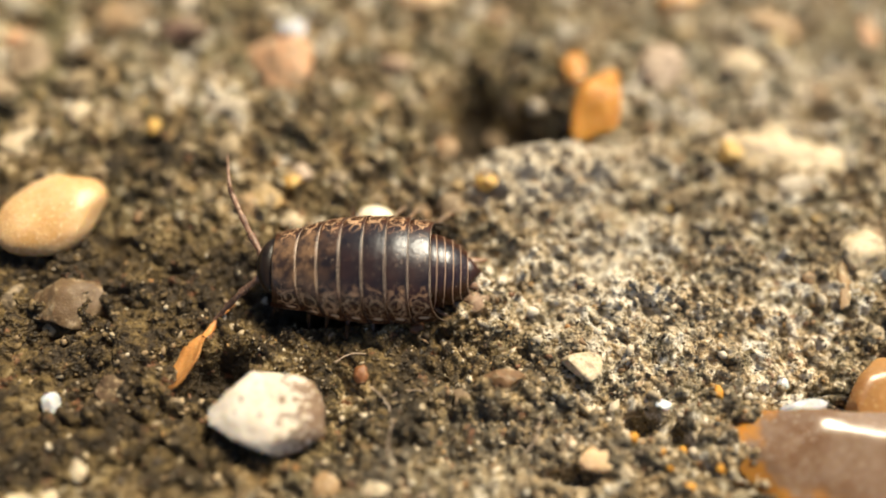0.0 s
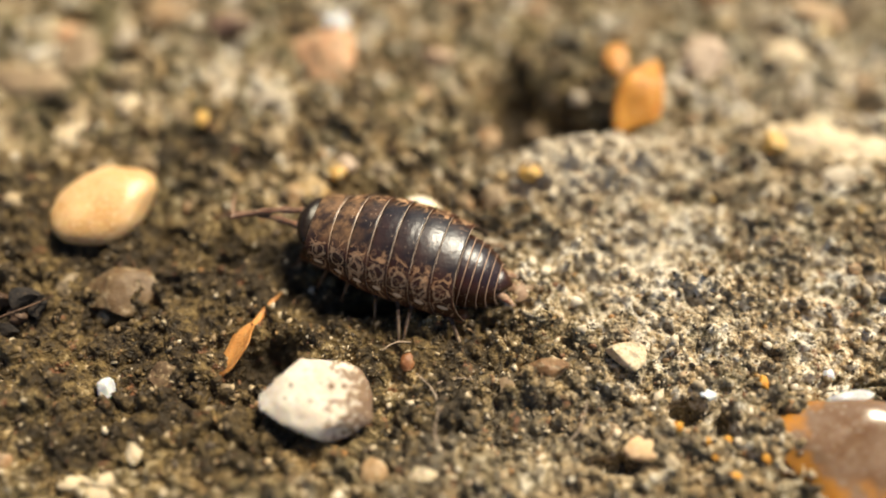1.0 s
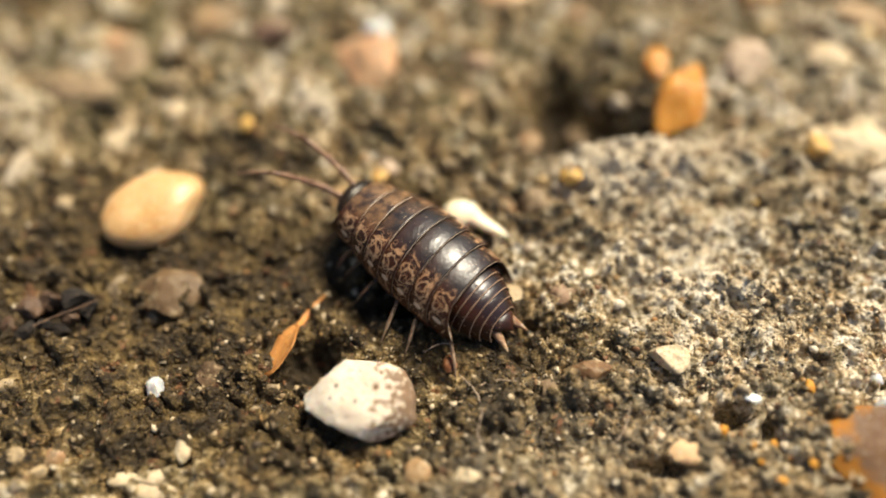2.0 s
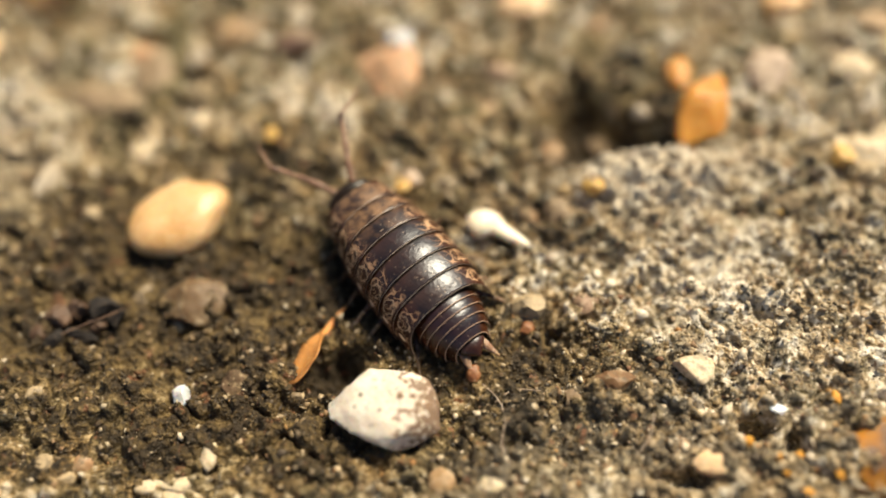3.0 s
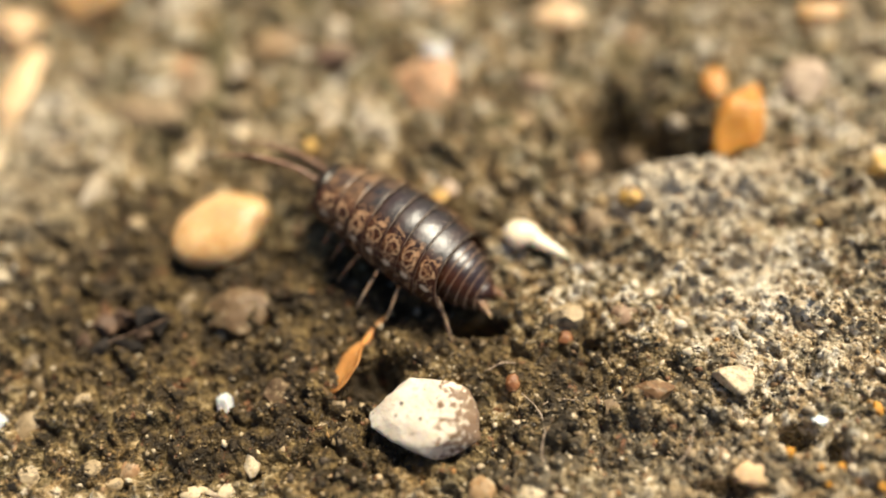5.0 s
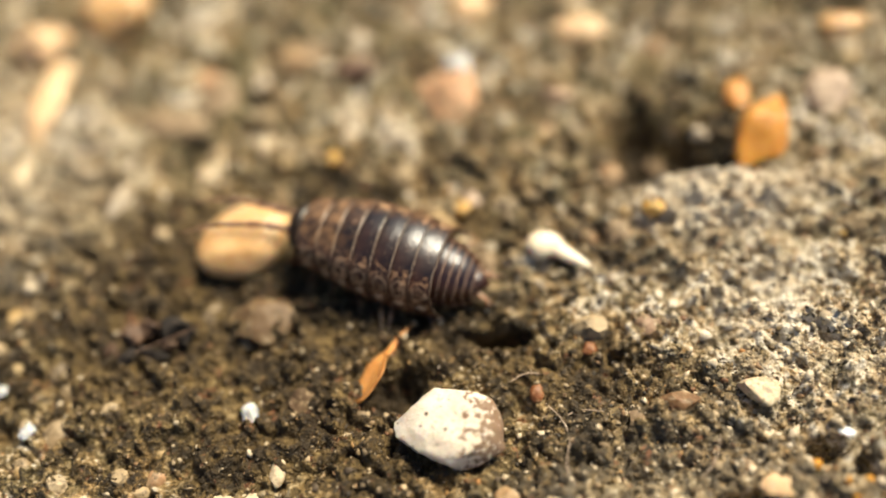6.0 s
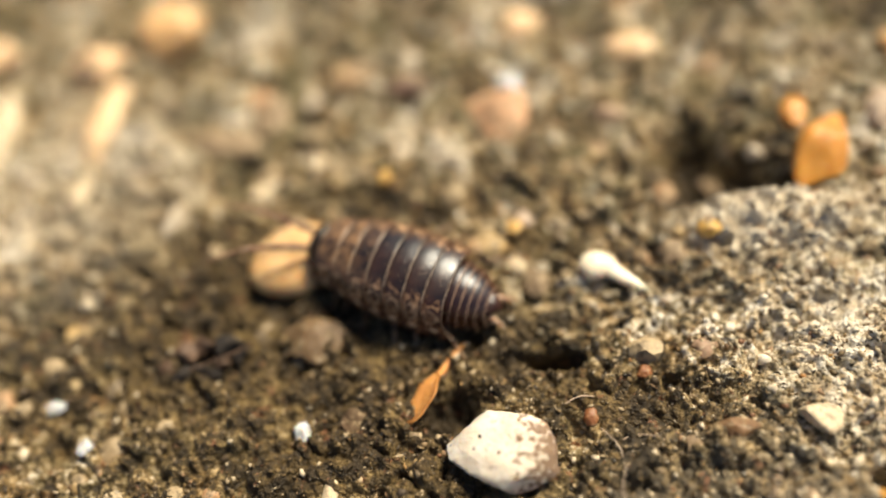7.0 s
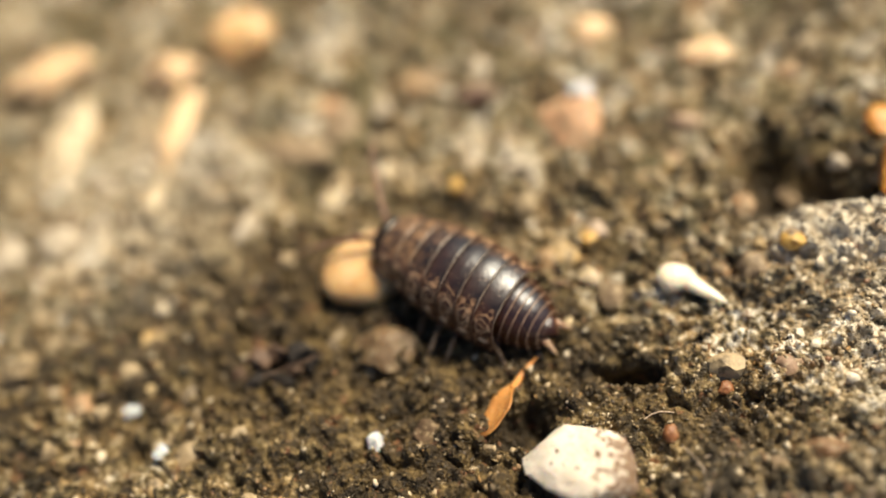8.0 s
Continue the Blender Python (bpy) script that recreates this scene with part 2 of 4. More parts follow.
def cuticle_material(name, pale_front, side=1.0, hem_from=0.976, tone_mm=2.2, hem_side=0.22, hem_tone=(0.68, 0.54, 0.42)):
    """Glossy dark brown shell: pale hind margin, reddish flanks with pale squiggles, fine grains. UV: u across, v from front to rear."""
    m, n, l, b = shader(name, 0.24)
    uv = n.new("ShaderNodeUVMap")
    sep = n.new("ShaderNodeSeparateXYZ")
    l.new(uv.outputs[0], sep.inputs[0])

    def calc(op, x, y=None):
        k = n.new("ShaderNodeMath")
        k.operation = op
        for s, v in zip(k.inputs, (x, y)):
            if v is None:
                continue
            if isinstance(v, (int, float)):
                s.default_value = v
            else:
                l.new(v, s)
        return k.outputs[0]

    off = calc("ABSOLUTE", calc("MULTIPLY", calc("SUBTRACT", sep.outputs[0], 0.5), 2.0))
    wob = noise_node(n, l, 1.0, 3)
    edge = calc("ADD", off, calc("MULTIPLY", calc("SUBTRACT", wob.outputs[0], 0.5), 0.25))
    flank = ramp(n, [(0.30, (0, 0, 0)), (0.46, (1, 1, 1))])
    l.new(edge, flank.inputs[0])
    tone = noise_node(n, l, tone_mm, 4)
    back = ramp(n, [(0.40, pale_front[0]), (0.62, pale_front[1])])
    l.new(tone.outputs[0], back.inputs[0])
    rufous = ramp(n, [(0.3, (0.012, 0.004, 0.0015)), (0.7, (0.070, 0.020, 0.006))])
    l.new(tone.outputs[0], rufous.inputs[0])
    col = mixer(n, l, flank.outputs[0], back.outputs[0], rufous.outputs[0])
    # pale vermiculation on the flanks: crooked lines and loops, their own on each plate
    shift = n.new("ShaderNodeVectorMath")
    l.new(n.new("ShaderNodeTexCoord").outputs["Object"], shift.inputs[0])
    l.new(n.new("ShaderNodeObjectInfo").outputs["Random"], shift.inputs[1])
    worn = ramp(n, [(0.30, (0.45 * side,) * 3), (0.44, (side,) * 3)])
    l.new(noise_node(n, l, 0.9, 2).outputs[0], worn.inputs[0])
    band = ramp(n, [(0.28, (0, 0, 0)), (0.38, (1, 1, 1)), (0.93, (1, 1, 1)), (0.97, (0, 0, 0))])
    l.new(off, band.inputs[0])
    clear = ramp(n, [(0.16, (0, 0, 0)), (0.26, (1, 1, 1)), (0.84, (1, 1, 1)), (0.90, (0, 0, 0))])
    l.new(sep.outputs[1], clear.inputs[0])
    marks = calc("MULTIPLY", worn.outputs[0], calc("MULTIPLY", band.outputs[0], clear.outputs[0]))
    for size, thin in ((0.80, 0.035), (0.5, 0.018)):
        worm = noise_node(n, l, size, 1.0, rough=0.4)
        l.new(shift.outputs[0], worm.inputs["Vector"])
        line = ramp(n, [(0.5 - thin, (0, 0, 0)), (0.5 - thin * 0.4, (0.8,) * 3), (0.5 + thin * 0.4, (0.8,) * 3), (0.5 + thin, (0, 0, 0))])
        l.new(worm.outputs[0], line.inputs[0])
        col = mixer(n, l, calc("MULTIPLY", line.outputs[0], marks), col, (0.45, 0.265, 0.145))
    # a crooked open loop on each plate
    ripple = noise_node(n, l, 0.6, 2)
    l.new(shift.outputs[0], ripple.inputs["Vector"])
    dx = calc("POWER", calc("ABSOLUTE", calc("DIVIDE", calc("SUBTRACT", off, 0.58), 0.11)), 2.0)
    dv = calc("POWER", calc("ABSOLUTE", calc("DIVIDE", calc("SUBTRACT", sep.outputs[1], 0.55), 0.25)), 2.0)
    loop = calc("ADD", calc("POWER", calc("ADD", dx, dv), 0.5), calc("MULTIPLY", calc("SUBTRACT", ripple.outputs[0], 0.5), 2.2))
    ring = ramp(n, [(0.42, (0, 0, 0)), (0.46, (1, 1, 1)), (0.53, (1, 1, 1)), (0.57, (0, 0, 0))])
    l.new(calc("MULTIPLY", loop, 0.5), ring.inputs[0])
    col = mixer(n, l, calc("MULTIPLY", calc("MULTIPLY", ring.outputs[0], worn.outputs[0]), 0.65), col, (0.56, 0.37, 0.22))
    # one short bright dash on each plate, low on the flank
    dx = calc("POWER", calc("DIVIDE", calc("SUBTRACT", off, 0.80), 0.035), 2.0)
    dv = calc("POWER", calc("DIVIDE", calc("SUBTRACT", sep.outputs[1], 0.60), 0.17), 2.0)
    dash = ramp(n, [(0.30, (side,) * 3), (0.55, (0, 0, 0))])
    l.new(calc("MULTIPLY", calc("ADD", dx, dv), 0.5), dash.inputs[0])
    col = mixer(n, l, dash.outputs[0], col, (0.62, 0.46, 0.31))
    specks = noise_node(n, l, 0.22, kind="ShaderNodeTexVoronoi")
    sp = ramp(n, [(0.10, (0.7,) * 3), (0.2, (0, 0, 0))])
    l.new(specks.outputs["Distance"], sp.inputs[0])
    rare = ramp(n, [(0.44, (0, 0, 0)), (0.56, (1, 1, 1))])
    l.new(noise_node(n, l, 1.4, 3).outputs[0], rare.inputs[0])
    col = mixer(n, l, calc("MULTIPLY", sp.outputs[0], rare.outputs[0]), col, (0.46, 0.34, 0.24))
    # pale hind margin
    hem = ramp(n, [(hem_from, (0, 0, 0)), (hem_from + 0.010, (1, 1, 1))])
    l.new(sep.outputs[1], hem.inputs[0])
    fade = ramp(n, [(0.0, (0.95,) * 3), (0.32, (0.9,) * 3), (0.50, (hem_side,) * 3), (1.0, (hem_side,) * 3)])
    l.new(off, fade.inputs[0])
    col = mixer(n, l, calc("MULTIPLY", hem.outputs[0], fade.outputs[0]), col, hem_tone)
    l.new(col, b.inputs["Base Color"])
    rr = ramp(n, [(0.3, (0.30,) * 3), (0.7, (0.42,) * 3)])
    l.new(wob.outputs[0], rr.inputs[0])
    l.new(rr.outputs[0], b.inputs["Roughness"])
    u = bump_node(n, l, b, specks.outputs["Distance"], 0.02, 0.35)
    bump_node(n, l, b, noise_node(n, l, 0.28, 3).outputs[0], 0.05, 0.55, u)
    # the back is polished, the flanks are waxy
    gloss = ramp(n, [(0.30, (0.78,) * 3), (0.62, (0.22,) * 3)])
    l.new(off, gloss.inputs[0])
    l.new(gloss.outputs[0], b.inputs["Specular IOR Level"])
    b.inputs["Specular Tint"].default_value = (0.87, 0.92, 1.0, 1)
    return m


SHELL = cuticle_material("shell", ((0.009, 0.005, 0.004), (0.040, 0.017, 0.010)))
# foremost plates: their own brown, lightened to carry the sky's sheen in the colour
FRONT_SHELL = cuticle_material("front_shell", ((0.036, 0.018, 0.008), (0.20, 0.112, 0.052)), 1.0, 0.974, 0.7)
MID_SHELL = cuticle_material("mid_shell", ((0.013, 0.007, 0.004), (0.085, 0.044, 0.021)), 1.0, 0.974, 0.9)
TAIL_SHELL = cuticle_material("tail_shell", ((0.012, 0.006, 0.006), (0.030, 0.011, 0.010)), 0.0, 0.915, hem_side=0.7, hem_tone=(0.44, 0.29, 0.20))
LIMB = stone_material("limb", (0.10, 0.052, 0.028), (0.04, 0.02, 0.011), (0.24, 0.16, 0.1), 0.35, 0.6, 0.2)
SHIN = stone_material("shin", (0.36, 0.26, 0.18), (0.15, 0.09, 0.055), (0.48, 0.37, 0.27), 0.35, 0.5, 0.2)
FEELER = stone_material("feeler", (0.29, 0.165, 0.105), (0.075, 0.032, 0.018), (0.42, 0.29, 0.20), 0.4, 0.7, 0.1)
HEAD_SHELL = stone_material("head_shell", (0.020, 0.013, 0.010), (0.007, 0.005, 0.004), (0.028, 0.02, 0.014), 0.3, 0.9, bump=0.15)
HEAD_SHELL.node_tree.nodes["Principled BSDF"].inputs["Specular IOR Level"].default_value = 0.2
EYE = stone_material("eye_black", (0.008, 0.008, 0.009), (0.004, 0.004, 0.005), (0.012, 0.012, 0.012), 0.1, 0.3)
TAIL_LIMB = stone_material("tail_limb", (0.36, 0.23, 0.14), (0.22, 0.12, 0.07), (0.55, 0.4, 0.28), 0.3, 0.6, 0.3)


# ---- mesh helpers ----
def mesh_of(name, verts, faces, material, uvs=None, smooth=True):
    """A mesh from coordinates in millimetres."""
    me = bpy.data.meshes.new(name)
    me.from_pydata((np.asarray(verts, float) * MM).tolist(), [], faces)
    if smooth:
        me.shade_smooth()
    me.materials.append(material)
    if uvs is not None:
        layer = me.uv_layers.new(name="UVMap")
        at = np.empty(len(me.loops), int)
        me.loops.foreach_get("vertex_index", at)
        layer.data.foreach_set("uv", np.asarray(uvs, float)[at].ravel())
    return me


def part(name, me, parent=None, m=None, label=""):
    ob = new(name, me)
    if parent is not None:
        ob.parent = parent
    if m is not None:
        ob.matrix_basis = m
    return tagged(ob, label)


def at_mm(x, y, z, rx=0, ry=0, rz=0):
    return pose(x * MM, y * MM, z * MM, rx, ry, rz)


class Lattice:
    """Smooth value noise over the plane or space, for whole arrays."""

    def __init__(self, seed):
        self.v = np.random.default_rng(seed).random((64, 64, 64))

    def __call__(self, x, y, z=0.0):
        x, y, z = np.broadcast_arrays(np.asarray(x, float), np.asarray(y, float), np.asarray(z, float))
        i, j, k = (np.floor(a).astype(int) for a in (x, y, z))
        u, v, w = (a - b for a, b in zip((x, y, z), (i, j, k)))
        u, v, w = (a * a * (3 - 2 * a) for a in (u, v, w))
        total = 0
        for a in (0, 1):
            for b in (0, 1):
                for c in (0, 1):
                    total = total + self.v[(i + a) % 64, (j + b) % 64, (k + c) % 64] * (u if a else 1 - u) * (v if b else 1 - v) * (w if c else 1 - w)
        return total * 2 - 1


NOISE = Lattice(5)


def blob(x, y, cx, cy, rx, ry, turn=0):
    """A soft-edged oval patch of the plan, 1 in its middle."""
    c, s = math.cos(radians(turn)), math.sin(radians(turn))
    p, q = (x - cx) * c + (y - cy) * s, -(x - cx) * s + (y - cy) * c
    wob = 0.25 * NOISE(x / 1.7 + 9, y / 1.7 + 4)
    return np.exp(-np.maximum((p / rx) ** 2 + (q / ry) ** 2 + wob, 0) ** 1.5)


def calm(x, y):
    """1 round the stones, 0 far out, where the sheet runs on evenly."""
    return np.exp(-(np.maximum(np.hypot(x + 14, y - 8) - 90, 0) / 120.0) ** 2)


def relief(x, y):
    """Height of the concrete, in millimetres."""
    near = np.exp(-(np.maximum(np.hypot(x + 14, y - 8) - 75, 0) / 60.0) ** 2)
    wx, wy = x + 0.5 * NOISE(x / 1.9 + 50, y / 1.9), y + 0.5 * NOISE(x / 1.9, y / 1.9 + 50)
    # each octave is turned its own way, so that no grain of the lattice shows
    px, py, qx, qy = 0.80 * wx - 0.60 * wy, 0.60 * wx + 0.80 * wy, 0.47 * wx + 0.88 * wy, 0.47 * wy - 0.88 * wx
    ax, ay, bx, by = 0.88 * x - 0.47 * y, 0.47 * x + 0.88 * y, 0.60 * x + 0.80 * y, 0.60 * y - 0.80 * x
    h = 0.45 * NOISE(x / 7.0, y / 7.0) + 0.50 * NOISE(wx / 2.8 + 20, wy / 2.8) + 0.55 * (np.abs(NOISE(px / 1.5, py / 1.5 + 31)) - 0.3)
    h = h + 0.26 * NOISE(qx / 0.8 + 3, qy / 0.8 + 17) - 0.75 * np.clip(1 - 3.2 * np.abs(NOISE(qx / 1.9 + 13, qy / 1.9 + 4)), 0, 1) ** 2 * np.clip(0.35 + NOISE(x / 5 + 2, y / 5), 0, 1)
    h = h + near * (0.26 * NOISE(ax / 0.5 + 5, ay / 0.5) + 0.17 * NOISE(bx / 0.3, by / 0.3 + 8) - 0.36 * np.clip(1 - 2.5 * np.abs(NOISE(px / 0.7 + 9, py / 0.7 + 2)), 0, 1))
    h = h + near * lichen_patch(x, y) * (0.7 * np.abs(NOISE(bx / 0.6 + 3, by / 0.6 + 7)) + 0.35 * np.abs(NOISE(ax / 0.33 + 3, ay / 0.33 + 7)))
    h = h * calm(x, y) - 0.25
    h = h + 0.85 * blob(x, y, 7.4, 6.0, 5.2, 2.2, 5) + 0.35 * blob(x, y, 10.5, -2.5, 4.0, 7.5, 30)
    h = h - 3.2 * blob(x, y, 1.6, 11.4, 1.9, 3.3) - 2.6 * blob(x, y, 5.6, 9.4, 3.4, 1.5, -6) - 1.2 * blob(x, y, 4.5, 12.0, 3.0, 2.4)
    h = h - 3.2 * blob(x, y, -6.7, -3.7, 1.6, 0.6, 4) - 2.2 * blob(x, y, 10.3, -10.0, 0.8, 0.65) - 1.4 * blob(x, y, 12.2, -10.8, 0.6, 0.7) - 1.2 * blob(x, y, 6.6, -12.7, 1.4, 0.5)
    h = h - 2.2 * blob(x, y, -12.3, -7.1, 1.9, 0.9, 35) - 1.5 * blob(x, y, -11.4, -7.8, 1.2, 0.8, -20) - 0.5 * blob(x, y, -18.0, -3.0, 8.0, 3.0, 10) - 0.7 * blob(x, y, -27.5, -4.6, 2.6, 2.0)
    return h


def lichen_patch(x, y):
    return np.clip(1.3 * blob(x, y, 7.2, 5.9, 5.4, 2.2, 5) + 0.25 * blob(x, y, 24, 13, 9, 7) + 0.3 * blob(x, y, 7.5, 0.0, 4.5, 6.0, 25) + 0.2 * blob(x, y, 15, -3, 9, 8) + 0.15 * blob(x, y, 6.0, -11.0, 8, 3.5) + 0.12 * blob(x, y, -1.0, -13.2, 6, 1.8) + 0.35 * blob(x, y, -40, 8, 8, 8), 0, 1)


def soil_shade_patch(x, y):
    # dark soil, plus shade painted under the woodlouse and in the hollows
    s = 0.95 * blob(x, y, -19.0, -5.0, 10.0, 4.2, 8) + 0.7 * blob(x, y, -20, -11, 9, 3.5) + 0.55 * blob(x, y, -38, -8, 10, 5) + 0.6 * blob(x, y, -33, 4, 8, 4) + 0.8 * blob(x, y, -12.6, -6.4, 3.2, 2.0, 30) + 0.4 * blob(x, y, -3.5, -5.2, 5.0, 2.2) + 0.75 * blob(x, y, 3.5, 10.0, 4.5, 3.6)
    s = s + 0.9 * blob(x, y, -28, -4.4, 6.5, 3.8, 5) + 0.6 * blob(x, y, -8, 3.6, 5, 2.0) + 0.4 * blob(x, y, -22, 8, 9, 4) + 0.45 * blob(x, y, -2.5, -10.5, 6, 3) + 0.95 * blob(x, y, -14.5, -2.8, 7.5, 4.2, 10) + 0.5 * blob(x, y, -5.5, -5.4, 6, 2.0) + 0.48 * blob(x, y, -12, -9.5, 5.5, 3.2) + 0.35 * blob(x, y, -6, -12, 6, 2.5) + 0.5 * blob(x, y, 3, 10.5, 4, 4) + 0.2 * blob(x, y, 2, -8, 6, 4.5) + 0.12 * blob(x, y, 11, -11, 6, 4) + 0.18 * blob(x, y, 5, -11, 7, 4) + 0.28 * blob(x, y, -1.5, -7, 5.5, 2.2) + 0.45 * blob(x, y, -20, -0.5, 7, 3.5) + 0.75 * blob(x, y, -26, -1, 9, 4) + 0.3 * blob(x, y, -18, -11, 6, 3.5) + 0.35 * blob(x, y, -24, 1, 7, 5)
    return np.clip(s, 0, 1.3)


def axis_steps(lo, hi, step, far):
    mid = np.arange(lo, hi + step / 2, step)
    out, s, p = [], step, hi
    while p < far:
        s *= 1.28
        p += s
        out.append(p)
    back = [lo - (p - hi) for p in out]
    return np.array(back[::-1] + mid.tolist() + out)


def build_ground():
    xs, ys = axis_steps(-64, 34, 0.108, 30000), axis_steps(-18, 36, 0.108, 30000)
    x, y = np.meshgrid(xs, ys)
    z = relief(x, y)
    nx, ny = len(xs), len(ys)
    me = bpy.data.meshes.new("ground")
    me.vertices.add(nx * ny)
    me.vertices.foreach_set("co", (np.stack([x, y, z], -1) * MM).ravel())
    i = (np.arange(ny - 1)[:, None] * nx + np.arange(nx - 1)[None]).ravel()
    quads = np.stack([i, i + 1, i + 1 + nx, i + nx], -1)
    me.loops.add(quads.size)
    me.loops.foreach_set("vertex_index", quads.ravel())
    me.polygons.add(len(quads))
    me.polygons.foreach_set("loop_start", np.arange(0, quads.size, 4))
    me.update()
    me.shade_smooth()
    for name, values in (("lichen", lichen_patch(x, y)), ("soil_shade", soil_shade_patch(x, y)), ("algae", np.clip(0.5 + (np.clip((y - 2) / 14, 0, 1) - 0.5 + 0.35 * NOISE(x / 5, y / 5 + 40)) * calm(x, y), 0, 1))):
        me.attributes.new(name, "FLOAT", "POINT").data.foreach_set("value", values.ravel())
    me.materials.append(CONCRETE)
    return tagged(new("ground", me), "weathered gritty concrete with sand, algae and pale lichen", "ground", "", "structure")


GROUND = build_ground()

def ico(level):
    bm = bmesh.new()
    bmesh.ops.create_icosphere(bm, subdivisions=level, radius=1)
    v = np.array([p.co[:] for p in bm.verts])
    f = [[q.index for q in p.verts] for p in bm.faces]
    bm.free()
    return v, f


ICO1, ICO2, ICO3, ICO4 = ico(1), ico(2), ico(3), ico(4)


def scatter(name, label, material, seed, count, box, size, density=None, lift=0.1, odd=0.35):
    """Sand grains pressed into the surface, in one mesh."""
    rng = np.random.default_rng(seed)
    x, y = rng.uniform(box[0], box[1], count), rng.uniform(box[2], box[3], count)
    if density is not None:
        keep = (rng.random(count) < density(x, y)) & (relief(x, y) > -1.1)
        x, y = x[keep], y[keep]
    k = len(x)
    r = size[0] * (size[1] / size[0]) ** (rng.random(k) ** 1.6) * 0.5
    base, faces = ICO1
    q = rng.normal(size=(k, 4))
    q /= np.linalg.norm(q, axis=1)[:, None]
    w, a, b, c = q.T
    rot = np.stack([np.stack([1 - 2 * (b * b + c * c), 2 * (a * b - c * w), 2 * (a * c + b * w)], -1), np.stack([2 * (a * b + c * w), 1 - 2 * (a * a + c * c), 2 * (b * c - a * w)], -1), np.stack([2 * (a * c - b * w), 2 * (b * c + a * w), 1 - 2 * (a * a + b * b)], -1)], 1)
    pts = base[None] * rng.uniform(0.4, 1.45, (k, len(base), 1)) * rng.uniform(odd, 1.8 - odd, (k, 1, 3))
    pts = np.einsum("kij,kpj->kpi", rot, pts) * r[:, None, None]
    pts[..., 0] += x[:, None]
    pts[..., 1] += y[:, None]
    pts[..., 2] += (relief(x, y) + lift * r)[:, None]
    f = (np.array(faces)[None] + (np.arange(k) * len(base))[:, None, None]).reshape(-1, 3)
    me = bpy.data.meshes.new(name)
    me.vertices.add(k * len(base))
    me.vertices.foreach_set("co", (pts * MM).ravel())
    me.loops.add(f.size)
    me.loops.foreach_set("vertex_index", f.ravel())
    me.polygons.add(len(f))
    me.polygons.foreach_set("loop_start", np.arange(0, f.size, 3))
    me.update()
    me.materials.append(material)
    tagged(new(name, me), label, "sand", "", "stuff")


scatter("sand_grains", "mixed tan and brown sand grains set in the concrete", SAND, 11, 30000, (-74, 42, -19, 44), (0.10, 0.55), lambda x, y: np.clip(0.55 + 0.6 * NOISE(x / 2.1, y / 2.1 + 3) - 0.008 * np.maximum(y, 0), 0.12, 1) * (1 - 0.45 * np.minimum(soil_shade_patch(x, y), 1)), -0.25)
scatter("pale_grains", "pale lichen-crusted grains on the concrete ridge", PALE_SAND, 12, 30000, (-50, 40, -18, 20), (0.14, 0.75), lambda x, y: lichen_patch(x, y) * 0.8, -0.3)
scatter("dark_grains", "dark damp soil crumbs between the sand grains", DARK_SAND, 13, 26000, (-44, 28, -18, 14), (0.08, 0.46), lambda x, y: 0.12 + 0.6 * soil_shade_patch(x, y), -0.45)


def front_zone(x, y):
    return np.exp(-(((x - 3) / 22.0) ** 2 + ((y + 9) / 14.0) ** 2) ** 2)


def front_crust(x, y):
    return np.clip(front_zone(x, y) * (0.75 + 0.5 * NOISE(x / 1.6, y / 1.6 + 12)) * (1 - 0.7 * np.minimum(soil_shade_patch(x, y), 1)), 0, 1)


def back_gravel(x, y):
    return np.clip((0.05 + 0.95 * (1 - np.clip(1.4 * front_zone(x, y), 0, 1))) * (0.55 + 0.7 * NOISE(x / 5 + 7, y / 5)) * (1 - 0.85 * np.minimum(soil_shade_patch(x, y), 1)), 0, 1)


scatter("crust_grains", "cream, brown and black sand cemented into a rough crust", CRUST_SAND, 14, 34000, (-24, 30, -17, 12), (0.10, 0.46), front_crust, -0.4)
scatter("pebbly_grit", "pale, tan and dark pebbly grit set in concrete", GRAVEL, 16, 420, (-74, 42, 9, 44), (1.0, 2.8), lambda x, y: back_gravel(x, y) * np.clip((y - 9) / 5, 0.2, 1), -0.7, 0.6)
scatter("coarse_grains", "coarse tan, cream and dark grains set in concrete", GRAVEL, 15, 5200, (-74, 42, -19, 44), (0.4, 1.05), back_gravel, -0.55, 0.55)


# ---- stones, chips and debris ----
STONE_SEED = [0]


